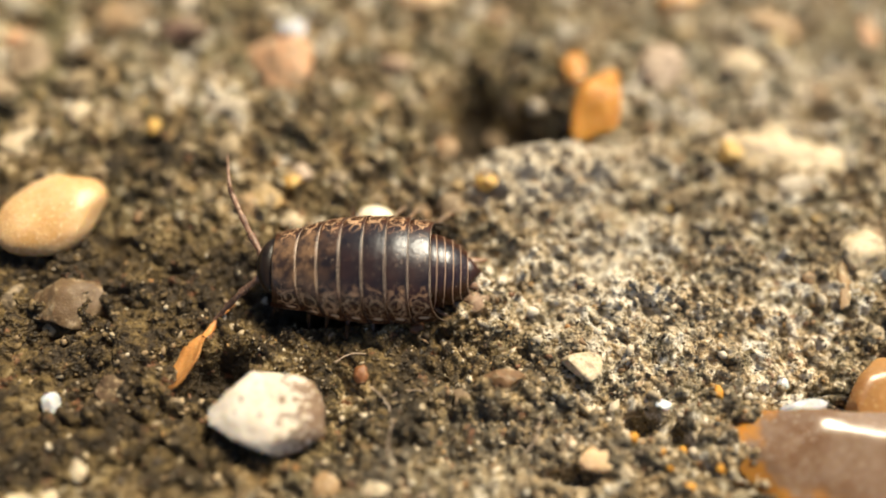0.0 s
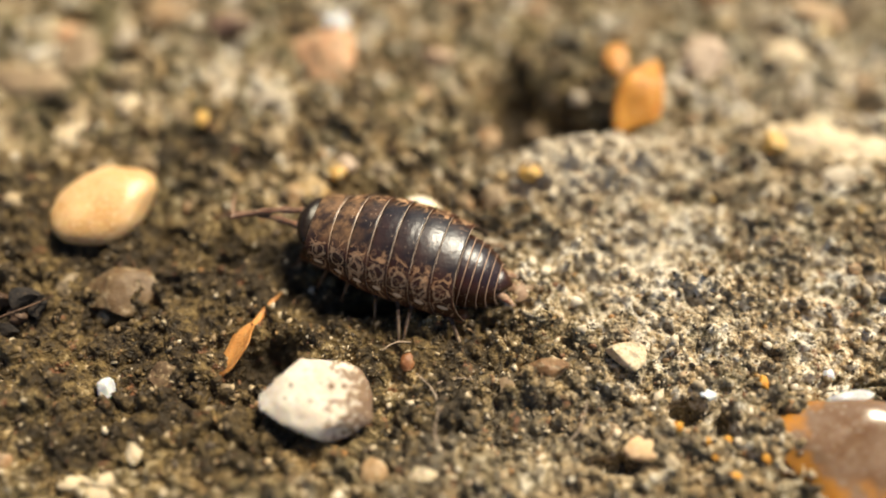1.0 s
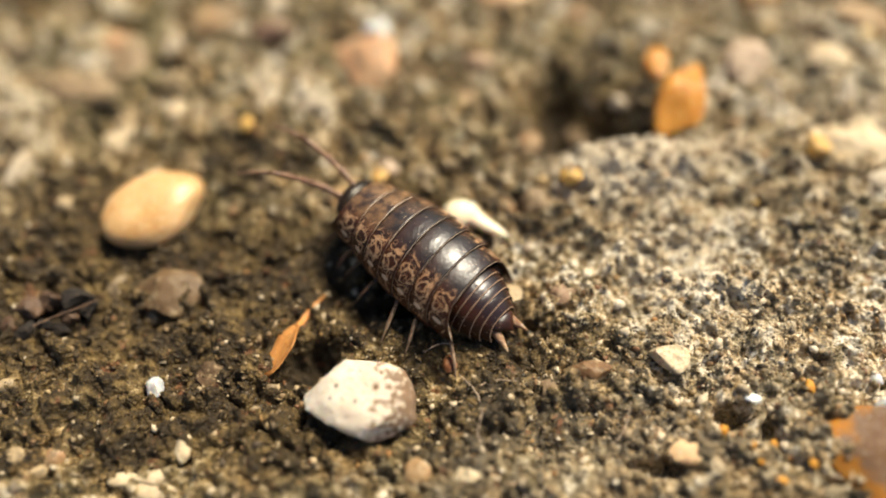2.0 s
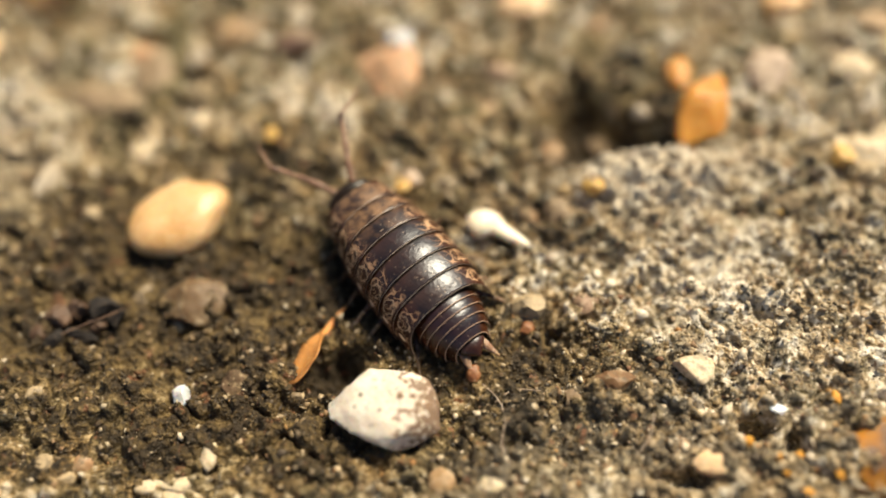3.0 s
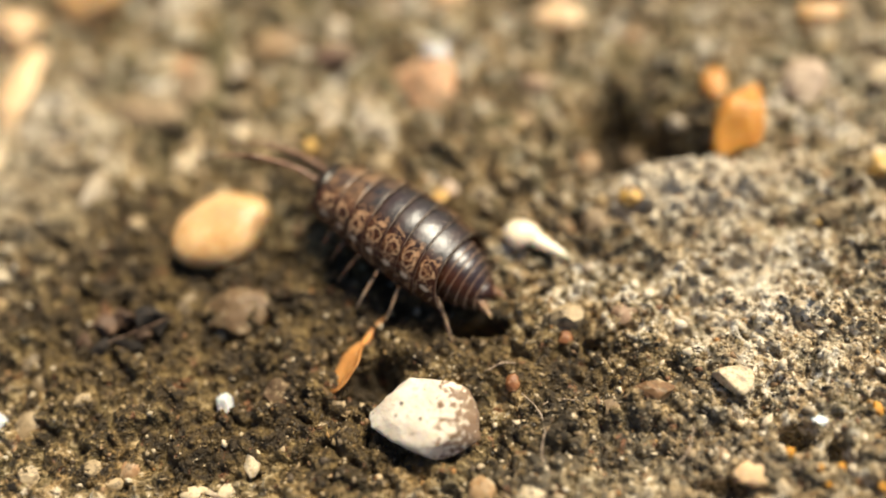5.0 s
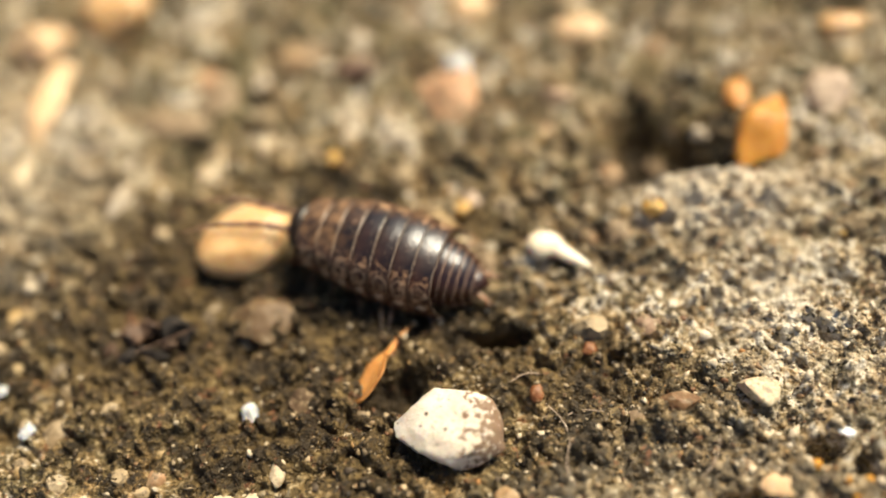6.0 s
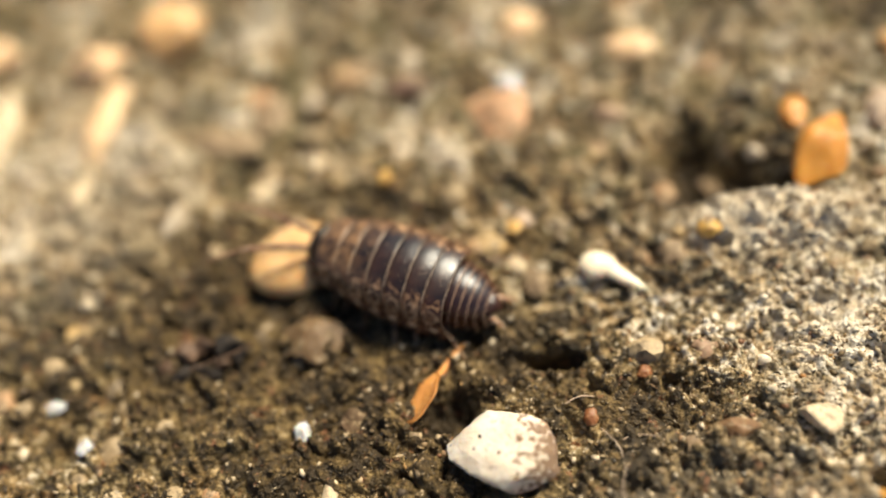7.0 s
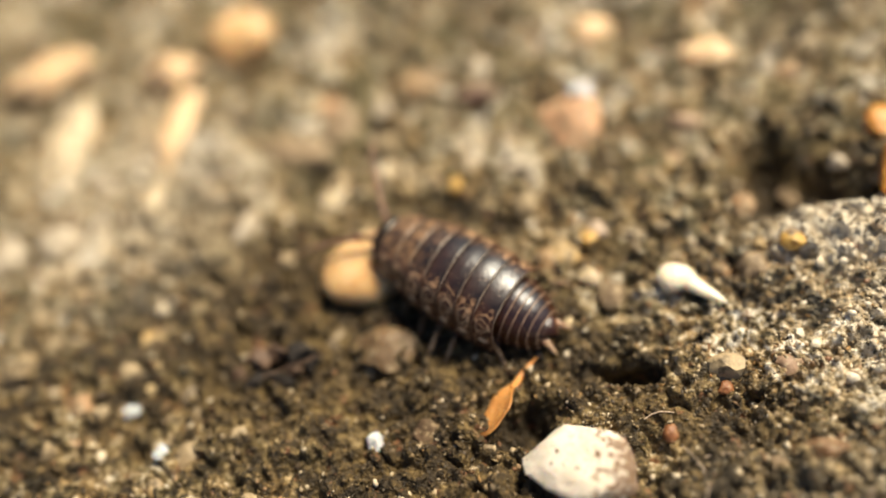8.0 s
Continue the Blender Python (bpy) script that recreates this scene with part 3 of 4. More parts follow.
def stone_mesh(name, sx, sy, sz, material, seed, rough=0.16, cuts=5, detail=ICO3, slab=0.0, trims=()):
    """A worn stone: a sphere trimmed by a few planes, then roughened; its base lies at z = 0."""
    rng = np.random.default_rng(seed)
    v, f = detail
    v = v.copy()
    for _ in range(cuts):
        d = rng.normal(size=3)
        d /= np.linalg.norm(d)
        lim = rng.uniform(0.5, 0.85) if cuts > 7 else rng.uniform(0.66, 0.9)
        over = np.maximum(v @ d - lim, 0)
        v -= (0.97 if cuts > 7 else 0.85) * over[:, None] * d
    for *d, lim in trims:
        d = np.array(d) / np.linalg.norm(d)
        v -= 0.72 * np.maximum(v @ d - lim, 0)[:, None] * d
    o = rng.uniform(0, 50, 3)
    n = NOISE(v[:, 0] * 1.3 + o[0], v[:, 1] * 1.3 + o[1], v[:, 2] * 1.3 + o[2]) + 0.45 * NOISE(v[:, 0] * 3.1 + o[1], v[:, 1] * 3.1 + o[2], v[:, 2] * 3.1 + o[0]) + 0.2 * NOISE(v[:, 0] * 7 + o[1], v[:, 1] * 7 + o[2], v[:, 2] * 7 + o[0])
    v *= 1 + rough * n[:, None]
    if slab:
        flat = slab + 0.10 * v[:, 0] + 0.55 * v[:, 1] + 0.03 * n
        v[:, 2] = np.where(v[:, 2] > flat, flat + 0.12 * (v[:, 2] - flat), v[:, 2])
    v -= (v.max(0) + v.min(0)) / 2
    v /= (v.max(0) - v.min(0))
    v = v * (sx, sy, sz)
    v[:, 2] -= v[:, 2].min()
    me = mesh_of(name, v, f, material)
    me.set_sharp_from_angle(angle=radians(30))
    return me


def seat(x, y, r):
    """The mean height of the concrete under a thing of radius r."""
    a, d = np.meshgrid(np.linspace(0, 2 * np.pi, 12, False), np.array((0.3, 0.7, 1.0)) * r)
    return float(relief(x + d * np.cos(a), y + d * np.sin(a)).mean())


def stone(name, x, y, sx, sy, sz, turn, material, label, category, sink=0.3, cuts=5, rough=0.16, slab=0.0, trims=()):
    """One stone at its place, sunk into the concrete by a share of its height."""
    STONE_SEED[0] += 1
    if name in ("stone_chip", "quartz_grain", "flint_chip"):
        cuts, rough = 10, 0.1
    detail = ICO4 if max(sx, sy) > 4 else ICO3
    me = stone_mesh(name, sx, sy, sz, material, 100 + STONE_SEED[0], rough, cuts, detail, slab, trims)
    ob = new(name, me)
    ob.matrix_basis = at_mm(x, y, seat(x, y, 0.35 * max(sx, sy)) - 0.85 * sink * sz, 0, 0, turn)
    return tagged(ob, label, category, {"lichen_bead": "orange lichen beads on the concrete", "quartz_grain": "quartz grains in the concrete"}.get(name, ""))


stone("pebble", -9.3, -9.5, 6.1, 4.3, 2.8, -2, CHALK, "rounded white chalky pebble with small dark pits and brown crust", "pebble", 0.28, 0, 0.15, 0.0, ((-0.75, 0.66, 0, 0.70), (0.15, 1, 0.1, 0.68), (1, 0.15, 0.1, 0.80), (0.55, -0.9, 0, 0.80), (-0.45, -0.9, 0, 0.72), (0.1, 0, 1, 0.70), (-0.5, -0.4, 0.8, 0.72)))
stone("pebble", -22.9, 2.5, 6.6, 5.1, 2.50, 36, HONEY, "smooth honey-yellow pebble lying on the concrete", "pebble", 0.25, 0, 0.06, 0.0, ((0.8, 0.8, 0, 0.88), (0.8, -0.8, 0, 0.80), (0, 0, 1, 0.86)))
stone("flint_chip", 10.1, 10.7, 3.3, 6.0, 2.6, 158, AMBER, "upright bright amber flint chip beside a dark hollow", "stone chip")
stone("flint_chip", 8.8, 14.0, 1.68, 2.56, 1.18, -1, AMBER, "small amber flint chip", "stone chip")
stone("flint", 20.2, -12.9, 11.5, 7.6, 2.6, -10, FLINT, "large glossy brown translucent flint with orange rim", "flint", 0.3, 9, 0.06, 0.35)
stone("flint", 24.0, -9.3, 5.6, 5.2, 2.4, 20, GINGER, "ginger-brown glossy flint half sunk in the concrete", "flint", 0.3, 6, 0.1, 0.55)
stone("pebble", -10.4, 14.4, 4.16, 4.91, 2.50, 24, SALMON, "salmon pink stone with a white top", "pebble", 0.5, 6, 0.25)
stone("quartz_grain", -10.0, 16.7, 1.89, 1.67, 1.33, -1, QUARTZ, "shiny white quartz grain", "stone")
stone("pebble", -3.0, 14.4, 2.24, 1.64, 1.05, -11, ROSE, "small rose pink pebble", "pebble")
stone("stone_chip", 7.3, -6.9, 2.3, 1.75, 0.8, -16, CREAM, "pale cream triangular stone chip", "stone chip", 0.15, 5, 0.26, 0.0, ((-0.6, 0.8, 0, 0.3), (-0.6, -0.8, 0, 0.3), (1, 0.1, 0, 0.6)))
stone("stone_chip", 3.0, -7.7, 2.2, 1.4, 0.8, -14, UMBER, "flat brown stone chip", "stone chip", 0.35)
stone("pebble", -4.6, -7.3, 0.85, 1.05, 0.66, -1, RUST, "tiny rust-orange pebble set in concrete", "pebble")
stone("stone", -9.0, 2.7, 1.66, 1.64, 1.16, -21, CREAM, "small cream white stone", "stone", 0.55, 5, 0.26)
stone("stone", -11.7, 3.5, 1.94, 1.88, 1.35, -1, TAN, "small tan stone set in concrete", "stone", 0.55, 5, 0.26)
stone("stone", -8.6, 5.8, 1.30, 1.36, 0.91, -1, PINKISH, "small dull white grain set in concrete", "stone", 0.5, 5, 0.26)
stone("stone_chip", -9.2, 5.0, 1.16, 1.14, 0.68, -1, OCHRE, "small ochre yellow chip", "stone chip")
stone("quartz_grain", -20.9, -8.7, 0.99, 1.26, 0.79, -1, QUARTZ, "glinting white quartz grain", "stone")
stone("stone_chip", -18.7, -11.9, 0.96, 1.90, 0.57, 11, CREAM, "pale upright sliver of stone", "stone chip", 0.55, 5, 0.26)
stone("stone", 22.0, 7.9, 8.9, 4.6, 1.7, -9, CREAM, "broad cream stone set in the concrete", "stone", 0.7, 6, 0.5)
stone("stone", 22.0, 4.9, 2.50, 1.51, 0.77, -1, GREY, "pale grey stone set in concrete", "stone", 0.55, 5, 0.26)
stone("stone_chip", 18.1, 7.1, 1.59, 1.66, 0.95, -1, OCHRE, "ochre yellow chip set in concrete", "stone chip")
stone("stone", -37.0, 23.7, 5.38, 5.39, 3.23, 14, HONEY, "rounded honey-orange stone set in concrete", "stone")
stone("stone", -41.9, 19.4, 5.37, 3.59, 2.79, 4, PEACH, "peach coloured stone set in concrete", "stone", 0.25, 6, 0.3)
stone("stone", -39.9, 14.2, 2.89, 8.15, 1.45, 4, PEACH, "long pale peach stone", "stone", 0.25, 6, 0.3)
stone("stone", -39.7, 7.9, 1.69, 4.17, 1.01, 4, CREAM, "narrow pale stone set in concrete", "stone", 0.25, 6, 0.3)
stone("stone", -52.8, 19.5, 7.87, 3.62, 2.25, 24, PEACH, "long pale peach stone", "stone", 0.25, 6, 0.3)
stone("stone", -48.9, 12.9, 3.90, 10.24, 1.56, 4, CREAM, "broad pale cream stone", "stone", 0.25, 6, 0.3)
stone("stone", -32.0, 5.4, 1.38, 3.20, 0.96, -11, GREY, "narrow pale grey stone", "stone", 0.25, 6, 0.3)
stone("stone", -46.2, 4.0, 3.18, 3.05, 1.59, 4, GREY, "pale grey stone set in concrete", "stone", 0.55, 5, 0.26)
stone("stone", -49.5, 2.8, 2.39, 3.33, 1.19, 4, GREY, "pale grey stone set in concrete", "stone", 0.55, 5, 0.26)
stone("stone", -1.3, 20.8, 3.80, 2.14, 1.45, -2, PEACH, "peach pink stone set in concrete", "stone", 0.55, 5, 0.26)
stone("stone", -9.4, 23.3, 3.33, 2.64, 1.82, 24, PEACH, "peach brown stone set in concrete", "stone", 0.55, 5, 0.26)
stone("stone", 1.8, -3.0, 1.56, 1.35, 0.7, 24, ROSE, "dull pink stone set in concrete", "stone", 0.72, 5, 0.25)
stone("pebble", -1.6, -4.5, 0.91, 0.89, 0.60, 4, RUST, "tiny rust-orange pebble set in concrete", "pebble")
stone("quartz_grain", -33.6, -10.2, 0.99, 1.14, 0.79, 4, QUARTZ, "tiny white quartz grain", "stone")
stone("quartz_grain", -37.0, -7.6, 1.71, 0.93, 0.57, 12, QUARTZ, "bluish white quartz sliver", "stone")
stone("stone", -18.1, -8.0, 1.32, 1.66, 0.7, -16, RUSSET, "small brownish pink stone", "stone", 0.55, 5, 0.26)
stone("stone", -7.8, 1.5, 1.61, 2.12, 1.12, 4, GRIT, "knobbly brown grit stone", "stone", 0.55, 5, 0.26)
stone("stone", -21.2, -3.0, 4.2, 3.3, 1.9, 14, DULL_HONEY, "dull honey-brown rounded stone in dark grit", "stone", 0.66, 3, 0.18)
stone("pebble", 7.6, -11.9, 1.89, 1.5, 0.9, 9, PEACH, "small orange-brown pebble set in concrete", "pebble", 0.55, 5, 0.26)
stone("lichen_bead", 12.2, -11.5, 0.49, 0.51, 0.39, -1, BEAD, "tiny orange lichen bead", "lichen")
stone("lichen_bead", 14.0, -12.5, 0.52, 0.53, 0.41, -1, BEAD, "tiny orange lichen bead", "lichen")
stone("lichen_bead", 12.3, -13.4, 0.62, 0.52, 0.40, -1, BEAD, "tiny orange lichen bead", "lichen")
stone("lichen_bead", 9.6, -10.9, 0.58, 0.60, 0.46, -1, BEAD, "tiny orange lichen bead", "lichen")
stone("lichen_bead", 11.0, -11.6, 0.43, 0.44, 0.34, -1, BEAD, "tiny orange lichen bead", "lichen")
stone("lichen_bead", 11.4, -12.4, 0.40, 0.41, 0.32, -1, BEAD, "tiny orange lichen bead", "lichen")
stone("lichen_bead", 14.5, -8.5, 0.51, 0.85, 0.41, -1, BEAD, "tiny orange lichen bead", "lichen")
stone("stone", 14.6, 13.9, 3.0, 4.2, 2.2, -21, PINKISH, "pinkish pale stone with a shaded face", "stone", 0.55, 5, 0.26)
stone("stone", 20.6, 14.4, 3.40, 2.67, 1.1, -21, CREAM, "pale rounded stone set in concrete", "stone", 0.55, 5, 0.26)
stone("stone", 24.6, 0.0, 2.98, 2.77, 1.39, 29, CREAM, "pale cream stone set in concrete", "stone", 0.55, 5, 0.26)
stone("stone_chip", 22.9, -2.3, 0.84, 3.20, 0.50, -13, TAN, "narrow orange-tan chip set in concrete", "stone chip", 0.55, 5, 0.26)
stone("quartz_grain", 11.5, -9.1, 0.89, 0.65, 0.41, -1, QUARTZ, "pale quartz grain beside a dark pit", "stone")
stone("stone", -13.5, 10.7, 2.51, 1.40, 0.89, -1, GREY, "pale grey stone set in concrete", "stone", 0.55, 5, 0.26)
stone("stone", -23.0, 10.2, 1.56, 1.87, 1.09, -1, CREAM, "small cream stone set in concrete", "stone", 0.55, 5, 0.26)
stone("stone_chip", -18.0, 8.8, 0.98, 1.25, 0.69, -1, OCHRE, "small ochre chip set in concrete", "stone chip")
stone("stone", -28.4, 16.6, 1.84, 1.85, 1.29, 4, SALMON, "small salmon stone set in concrete", "stone")
stone("stone", -24.3, 16.1, 1.48, 1.79, 1.03, 4, GREY, "small pale grey stone set in concrete", "stone", 0.5, 5, 0.26)
stone("stone", -17.2, 16.8, 3.23, 1.88, 1.23, 12, MAROON, "dark reddish brown stone", "stone")
stone("stone", -21.1, 18.3, 2.48, 3.16, 1.49, 4, GRIT, "dark grit stone set in concrete", "stone", 0.55, 5, 0.26)
stone("stone", -17.2, 19.5, 2.07, 2.64, 1.24, 4, GREY, "pale grey stone set in concrete", "stone", 0.55, 5, 0.26)
stone("stone", -30.0, 12.0, 6.06, 2.43, 0.83, -6, DUN, "long dull beige stone", "stone", 0.25, 6, 0.3)
stone("stone", -0.8, 20.5, 3.39, 1.61, 1.10, 1, PEACH, "peach coloured stone set in concrete", "stone", 0.55, 5, 0.26)
stone("stone", 17.0, 20.4, 3.15, 1.84, 1.34, 1, HONEY, "honey-orange stone set in concrete", "stone")
stone("stone", -21.7, 18.3, 3.44, 2.92, 1.58, -1, TAN, "tan stone set in concrete", "stone", 0.55, 5, 0.26)
stone("stone", -27.3, 14.8, 2.95, 4.63, 1.47, -1, DUN, "pale dun stone set in concrete", "stone", 0.55, 5, 0.26)
stone("stone", -26.5, 8.4, 2.08, 2.70, 1.04, -1, CREAM, "pale cream stone set in concrete", "stone", 0.55, 5, 0.26)
stone("stone", 23.0, 17.5, 4.28, 2.50, 1.36, -36, TAN, "orange-brown stone set in concrete", "stone", 0.55, 5, 0.26)
stone("stone", 30.0, 17.6, 1.56, 2.87, 0.94, -1, SALMON, "salmon pink stone set in concrete", "stone")
stone("stone", 2.6, 4.5, 1.50, 1.25, 0.89, -1, OCHRE, "small ochre brown stone", "stone")
stone("stone", 0.5, 3.3, 2.02, 1.85, 1.09, -1, DUN, "pale grit stone set in concrete", "stone", 0.55, 5, 0.26)
stone("stone", 6.3, 11.5, 1.24, 1.23, 0.87, -1, GREY, "small pale stone set in concrete", "stone", 0.55, 5, 0.26)
stone("stone", 3.7, 10.3, 1.4, 1.8, 0.9, -1, GRIT, "olive grey grit stone", "stone", 0.55, 5, 0.26)
stone("stone", 18.3, -7.9, 0.79, 0.71, 0.50, -1, QUARTZ, "tiny glinting quartz grain", "stone")
stone("stone", -20.2, -13.5, 1.93, 0.89, 0.43, -1, CREAM, "pale cream stone set in concrete", "stone", 0.55, 5, 0.26)
stone("stone", -21.7, -13.6, 1.70, 0.80, 0.38, 0, CREAM, "pale flat stone set in concrete", "stone", 0.55, 5, 0.26)
stone("stone", -20.0, -14.2, 2.53, 1.08, 0.51, 0, CREAM, "cream flat stone set in concrete", "stone", 0.55, 5, 0.26)
stone("stone", -6.2, -13.2, 1.40, 1.42, 0.66, -31, TAN, "pale tan chip standing in grit", "stone", 0.55, 5, 0.26)
stone("stone", -3.6, -13.3, 1.40, 1.02, 0.47, -1, CREAM, "cream grit stone set in concrete", "stone", 0.55, 5, 0.26)
stone("stone", 0.8, -8.4, 1.01, 0.80, 0.45, -1, DUN, "small dun stone set in concrete", "stone", 0.55, 5, 0.26)
stone("stone", -17.8, -7.6, 1.48, 1.15, 0.6, 19, RUSSET, "small reddish tan stone", "stone", 0.55, 5, 0.26)


# added white sliver that imitates the glint along the flint's upper edge
stone("quartz_grain", 18.9, -9.45, 2.9, 0.9, 1.5, 10, QUARTZ, "white sliver standing in for a glint on a flint's rim", "stone", 0.3)


def tube(points, radii, sides=10):
    """A round limb along points."""
    pts = [Vector(p) for p in points]
    verts, faces, uvs = [], [], []
    for k, p in enumerate(pts):
        d = (pts[min(k + 1, len(pts) - 1)] - pts[max(k - 1, 0)]).normalized()
        a = d.cross(Vector((0, 0, 1)) if abs(d.z) < 0.9 else Vector((0, 1, 0))).normalized()
        b = d.cross(a)
        for s in range(sides):
            t = 2 * math.pi * s / sides
            verts.append((p + radii[k] * (math.cos(t) * a + math.sin(t) * b))[:])
    for k in range(len(pts) - 1):
        for s in range(sides):
            i, j = k * sides + s, k * sides + (s + 1) % sides
            faces.append((i, j, j + sides, i + sides))
    for k, flip in ((0, True), (len(pts) - 1, False)):
        ring = [k * sides + s for s in range(sides)]
        faces.append(tuple(ring if flip else ring[::-1]))
    return verts, faces


def build_debris():
    # dry husk leaning over a damp hollow
    husk = new("dry_husk")
    husk.matrix_basis = at_mm(-14.9, -7.9, seat(-13.8, -6.6, 1.2) + 0.35, 0, 0, 0)
    tagged(husk, "curled orange-brown dry plant husk beside a dark hollow", "husk")
    verts, faces = [], []
    for k in range(13):
        u = k / 12
        cx, cy, cz = 1.9 * u + 0.15 * math.sin(5 * u), 3.1 * u, 0.45 * math.sin(2.6 * u)
        wide = 0.95 * math.sin(math.pi * min(1, 0.14 + 0.86 * u)) ** 0.7 * (1 + 0.10 * math.sin(13 * u))
        for q in range(7):
            s = q / 3 - 1
            for thick in (0.0, 0.09):
                verts.append((cx + wide * s * 0.62, cy - wide * s * 0.42, cz + 0.5 * wide * s + 0.25 * wide * s * s + thick))
    for k in range(12):
        for q in range(6):
            a, c = (k * 7 + q) * 2, ((k + 1) * 7 + q) * 2
            faces += [(a + 1, a + 3, c + 3, c + 1), (a, c, c + 2, a + 2)]
        a, c = k * 14, (k + 1) * 14
        faces += [(a, a + 1, c + 1, c), (a + 12, c + 12, c + 13, a + 13)]
    for k in (0, 12):
        faces += [tuple((k * 7 + q) * 2 + o for q, o in ((p, 0), (p + 1, 0), (p + 1, 1), (p, 1))) for p in range(6)]
    part("blade", mesh_of("blade", verts, faces, HUSK), husk)
    v, f = tube([(1.7, 2.8, 0.3), (2.1, 3.6, 0.3), (2.5, 4.3, 0.2), (3.0, 5.0, 0.0)], [0.26, 0.20, 0.13, 0.05], 8)
    part("stalk", mesh_of("stalk", v, f, HUSK), husk)
    # pale club-shaped shell fragment
    v, f = tube([(-1.35, 0.1, 0), (-1.2, 0.1, 0.1), (-0.75, 0.15, 0.15), (-0.1, 0.25, 0.15), (0.45, 0.2, 0.1), (0.7, 0.0, 0.05), (1.0, -0.25, 0), (1.7, -0.7, -0.05), (2.4, -1.1, -0.1), (3.1, -1.5, -0.15)], [0.12, 0.70, 1.02, 1.05, 0.86, 0.66, 0.56, 0.46, 0.32, 0.06], 16)
    club = part("shell_fragment", mesh_of("shell_fragment", np.array(v) * (0.88, 0.88, 0.62), f, SEED))
    club.matrix_basis = at_mm(-3.9, 1.95, seat(-3.5, 1.8, 1.2) + 0.45)
    tagged(club, "pale cream club-shaped shell fragment with thin tail", "shell fragment")
    # dark crumb of plant litter
    litter = new("plant_litter")
    litter.matrix_basis = at_mm(-27.6, -4.4, seat(-27.6, -4.4, 1.5) + 0.35)
    tagged(litter, "dark crumbled brown and black plant litter", "litter")
    for k, (x, y, sx, sy, sz, mat) in enumerate(((-1.3, 0.2, 1.9, 1.5, 1.0, BROWN_BIT), (1.3, 0.9, 1.7, 1.6, 1.5, BLACK_BIT), (2.0, 0.1, 1.2, 1.0, 1.0, BLACK_BIT), (0.1, 0.7, 1.5, 1.1, 1.2, BROWN_BIT), (0.3, -0.9, 1.9, 1.1, 0.9, BLACK_BIT), (-1.2, -1.1, 1.6, 1.0, 0.8, BLACK_BIT), (-2.4, -0.7, 1.3, 1.0, 0.7, BROWN_BIT), (0.9, -0.1, 1.1, 0.9, 0.9, BROWN_BIT))):
        part("crumb", stone_mesh("crumb", sx, sy, sz, mat, 300 + k, 0.38, 8), litter, at_mm(x, y, -0.45, 12 * (k % 3 - 1), 9 * (k % 4 - 1), 47 * k))
    for x, y, turn, bend in ((-3.4, -9.0, 20, 1.0), (-2.9, -10.2, 115, -0.8), (-6.0, -6.6, 15, 0.7), (-2.6, -12.4, 100, 0.9), (3.9, -11.6, 60, -0.6)):
        v, f = tube([(0.5 * k, bend * 0.35 * math.sin(0.8 * k), 0.16 * math.sin(1.1 * k + x)) for k in range(6)], [0.015, 0.032, 0.036, 0.034, 0.03, 0.012], 6)
        thread = part("root_fibre", mesh_of("root_fibre", v, f, PINKISH))
        thread.matrix_basis = at_mm(x, y, float(relief(np.array(x), np.array(y))) + 0.18, 0, 0, turn)
        tagged(thread, "thin pale dry root fibre on the concrete", "root fibre", "root fibres on the concrete")
    v, f = tube([(-0.6, -1.0, 0.5), (0.8, -0.5, 0.8), (2.2, 0.2, 0.7), (3.0, 0.9, 0.4)], [0.05, 0.08, 0.07, 0.03], 6)
    part("fibre", mesh_of("fibre", v, f, BROWN_BIT), litter)


build_debris()


# ---- the woodlouse: x forward, y to its left, origin on the ground under its middle ----
BODY = 12.3
# name, front end along the body, length, overlap, half width, height, sweep of the hind corners
SEGMENTS = [("tergite", 4.95 - 1.095 * k, 1.095, 0.32, w, h, c) for k, (w, h, c) in enumerate(((2.24, 1.95, 0.25), (2.58, 2.26, 0.25), (2.74, 2.45, 0.3), (2.84, 2.56, 0.35), (2.84, 2.53, 0.45), (2.80, 2.38, 0.65), (2.62, 2.14, 1.15)))]
SEGMENTS += [("pleonite", -2.70 - 0.435 * k, 0.435, 0.26, w, h, c) for k, (w, h, c) in enumerate(((1.96, 1.92, 0.05), (1.87, 1.80, 0.10), (1.71, 1.62, 0.30), (1.46, 1.36, 0.36), (1.10, 1.03, 0.40)))]
HULL = 0.62


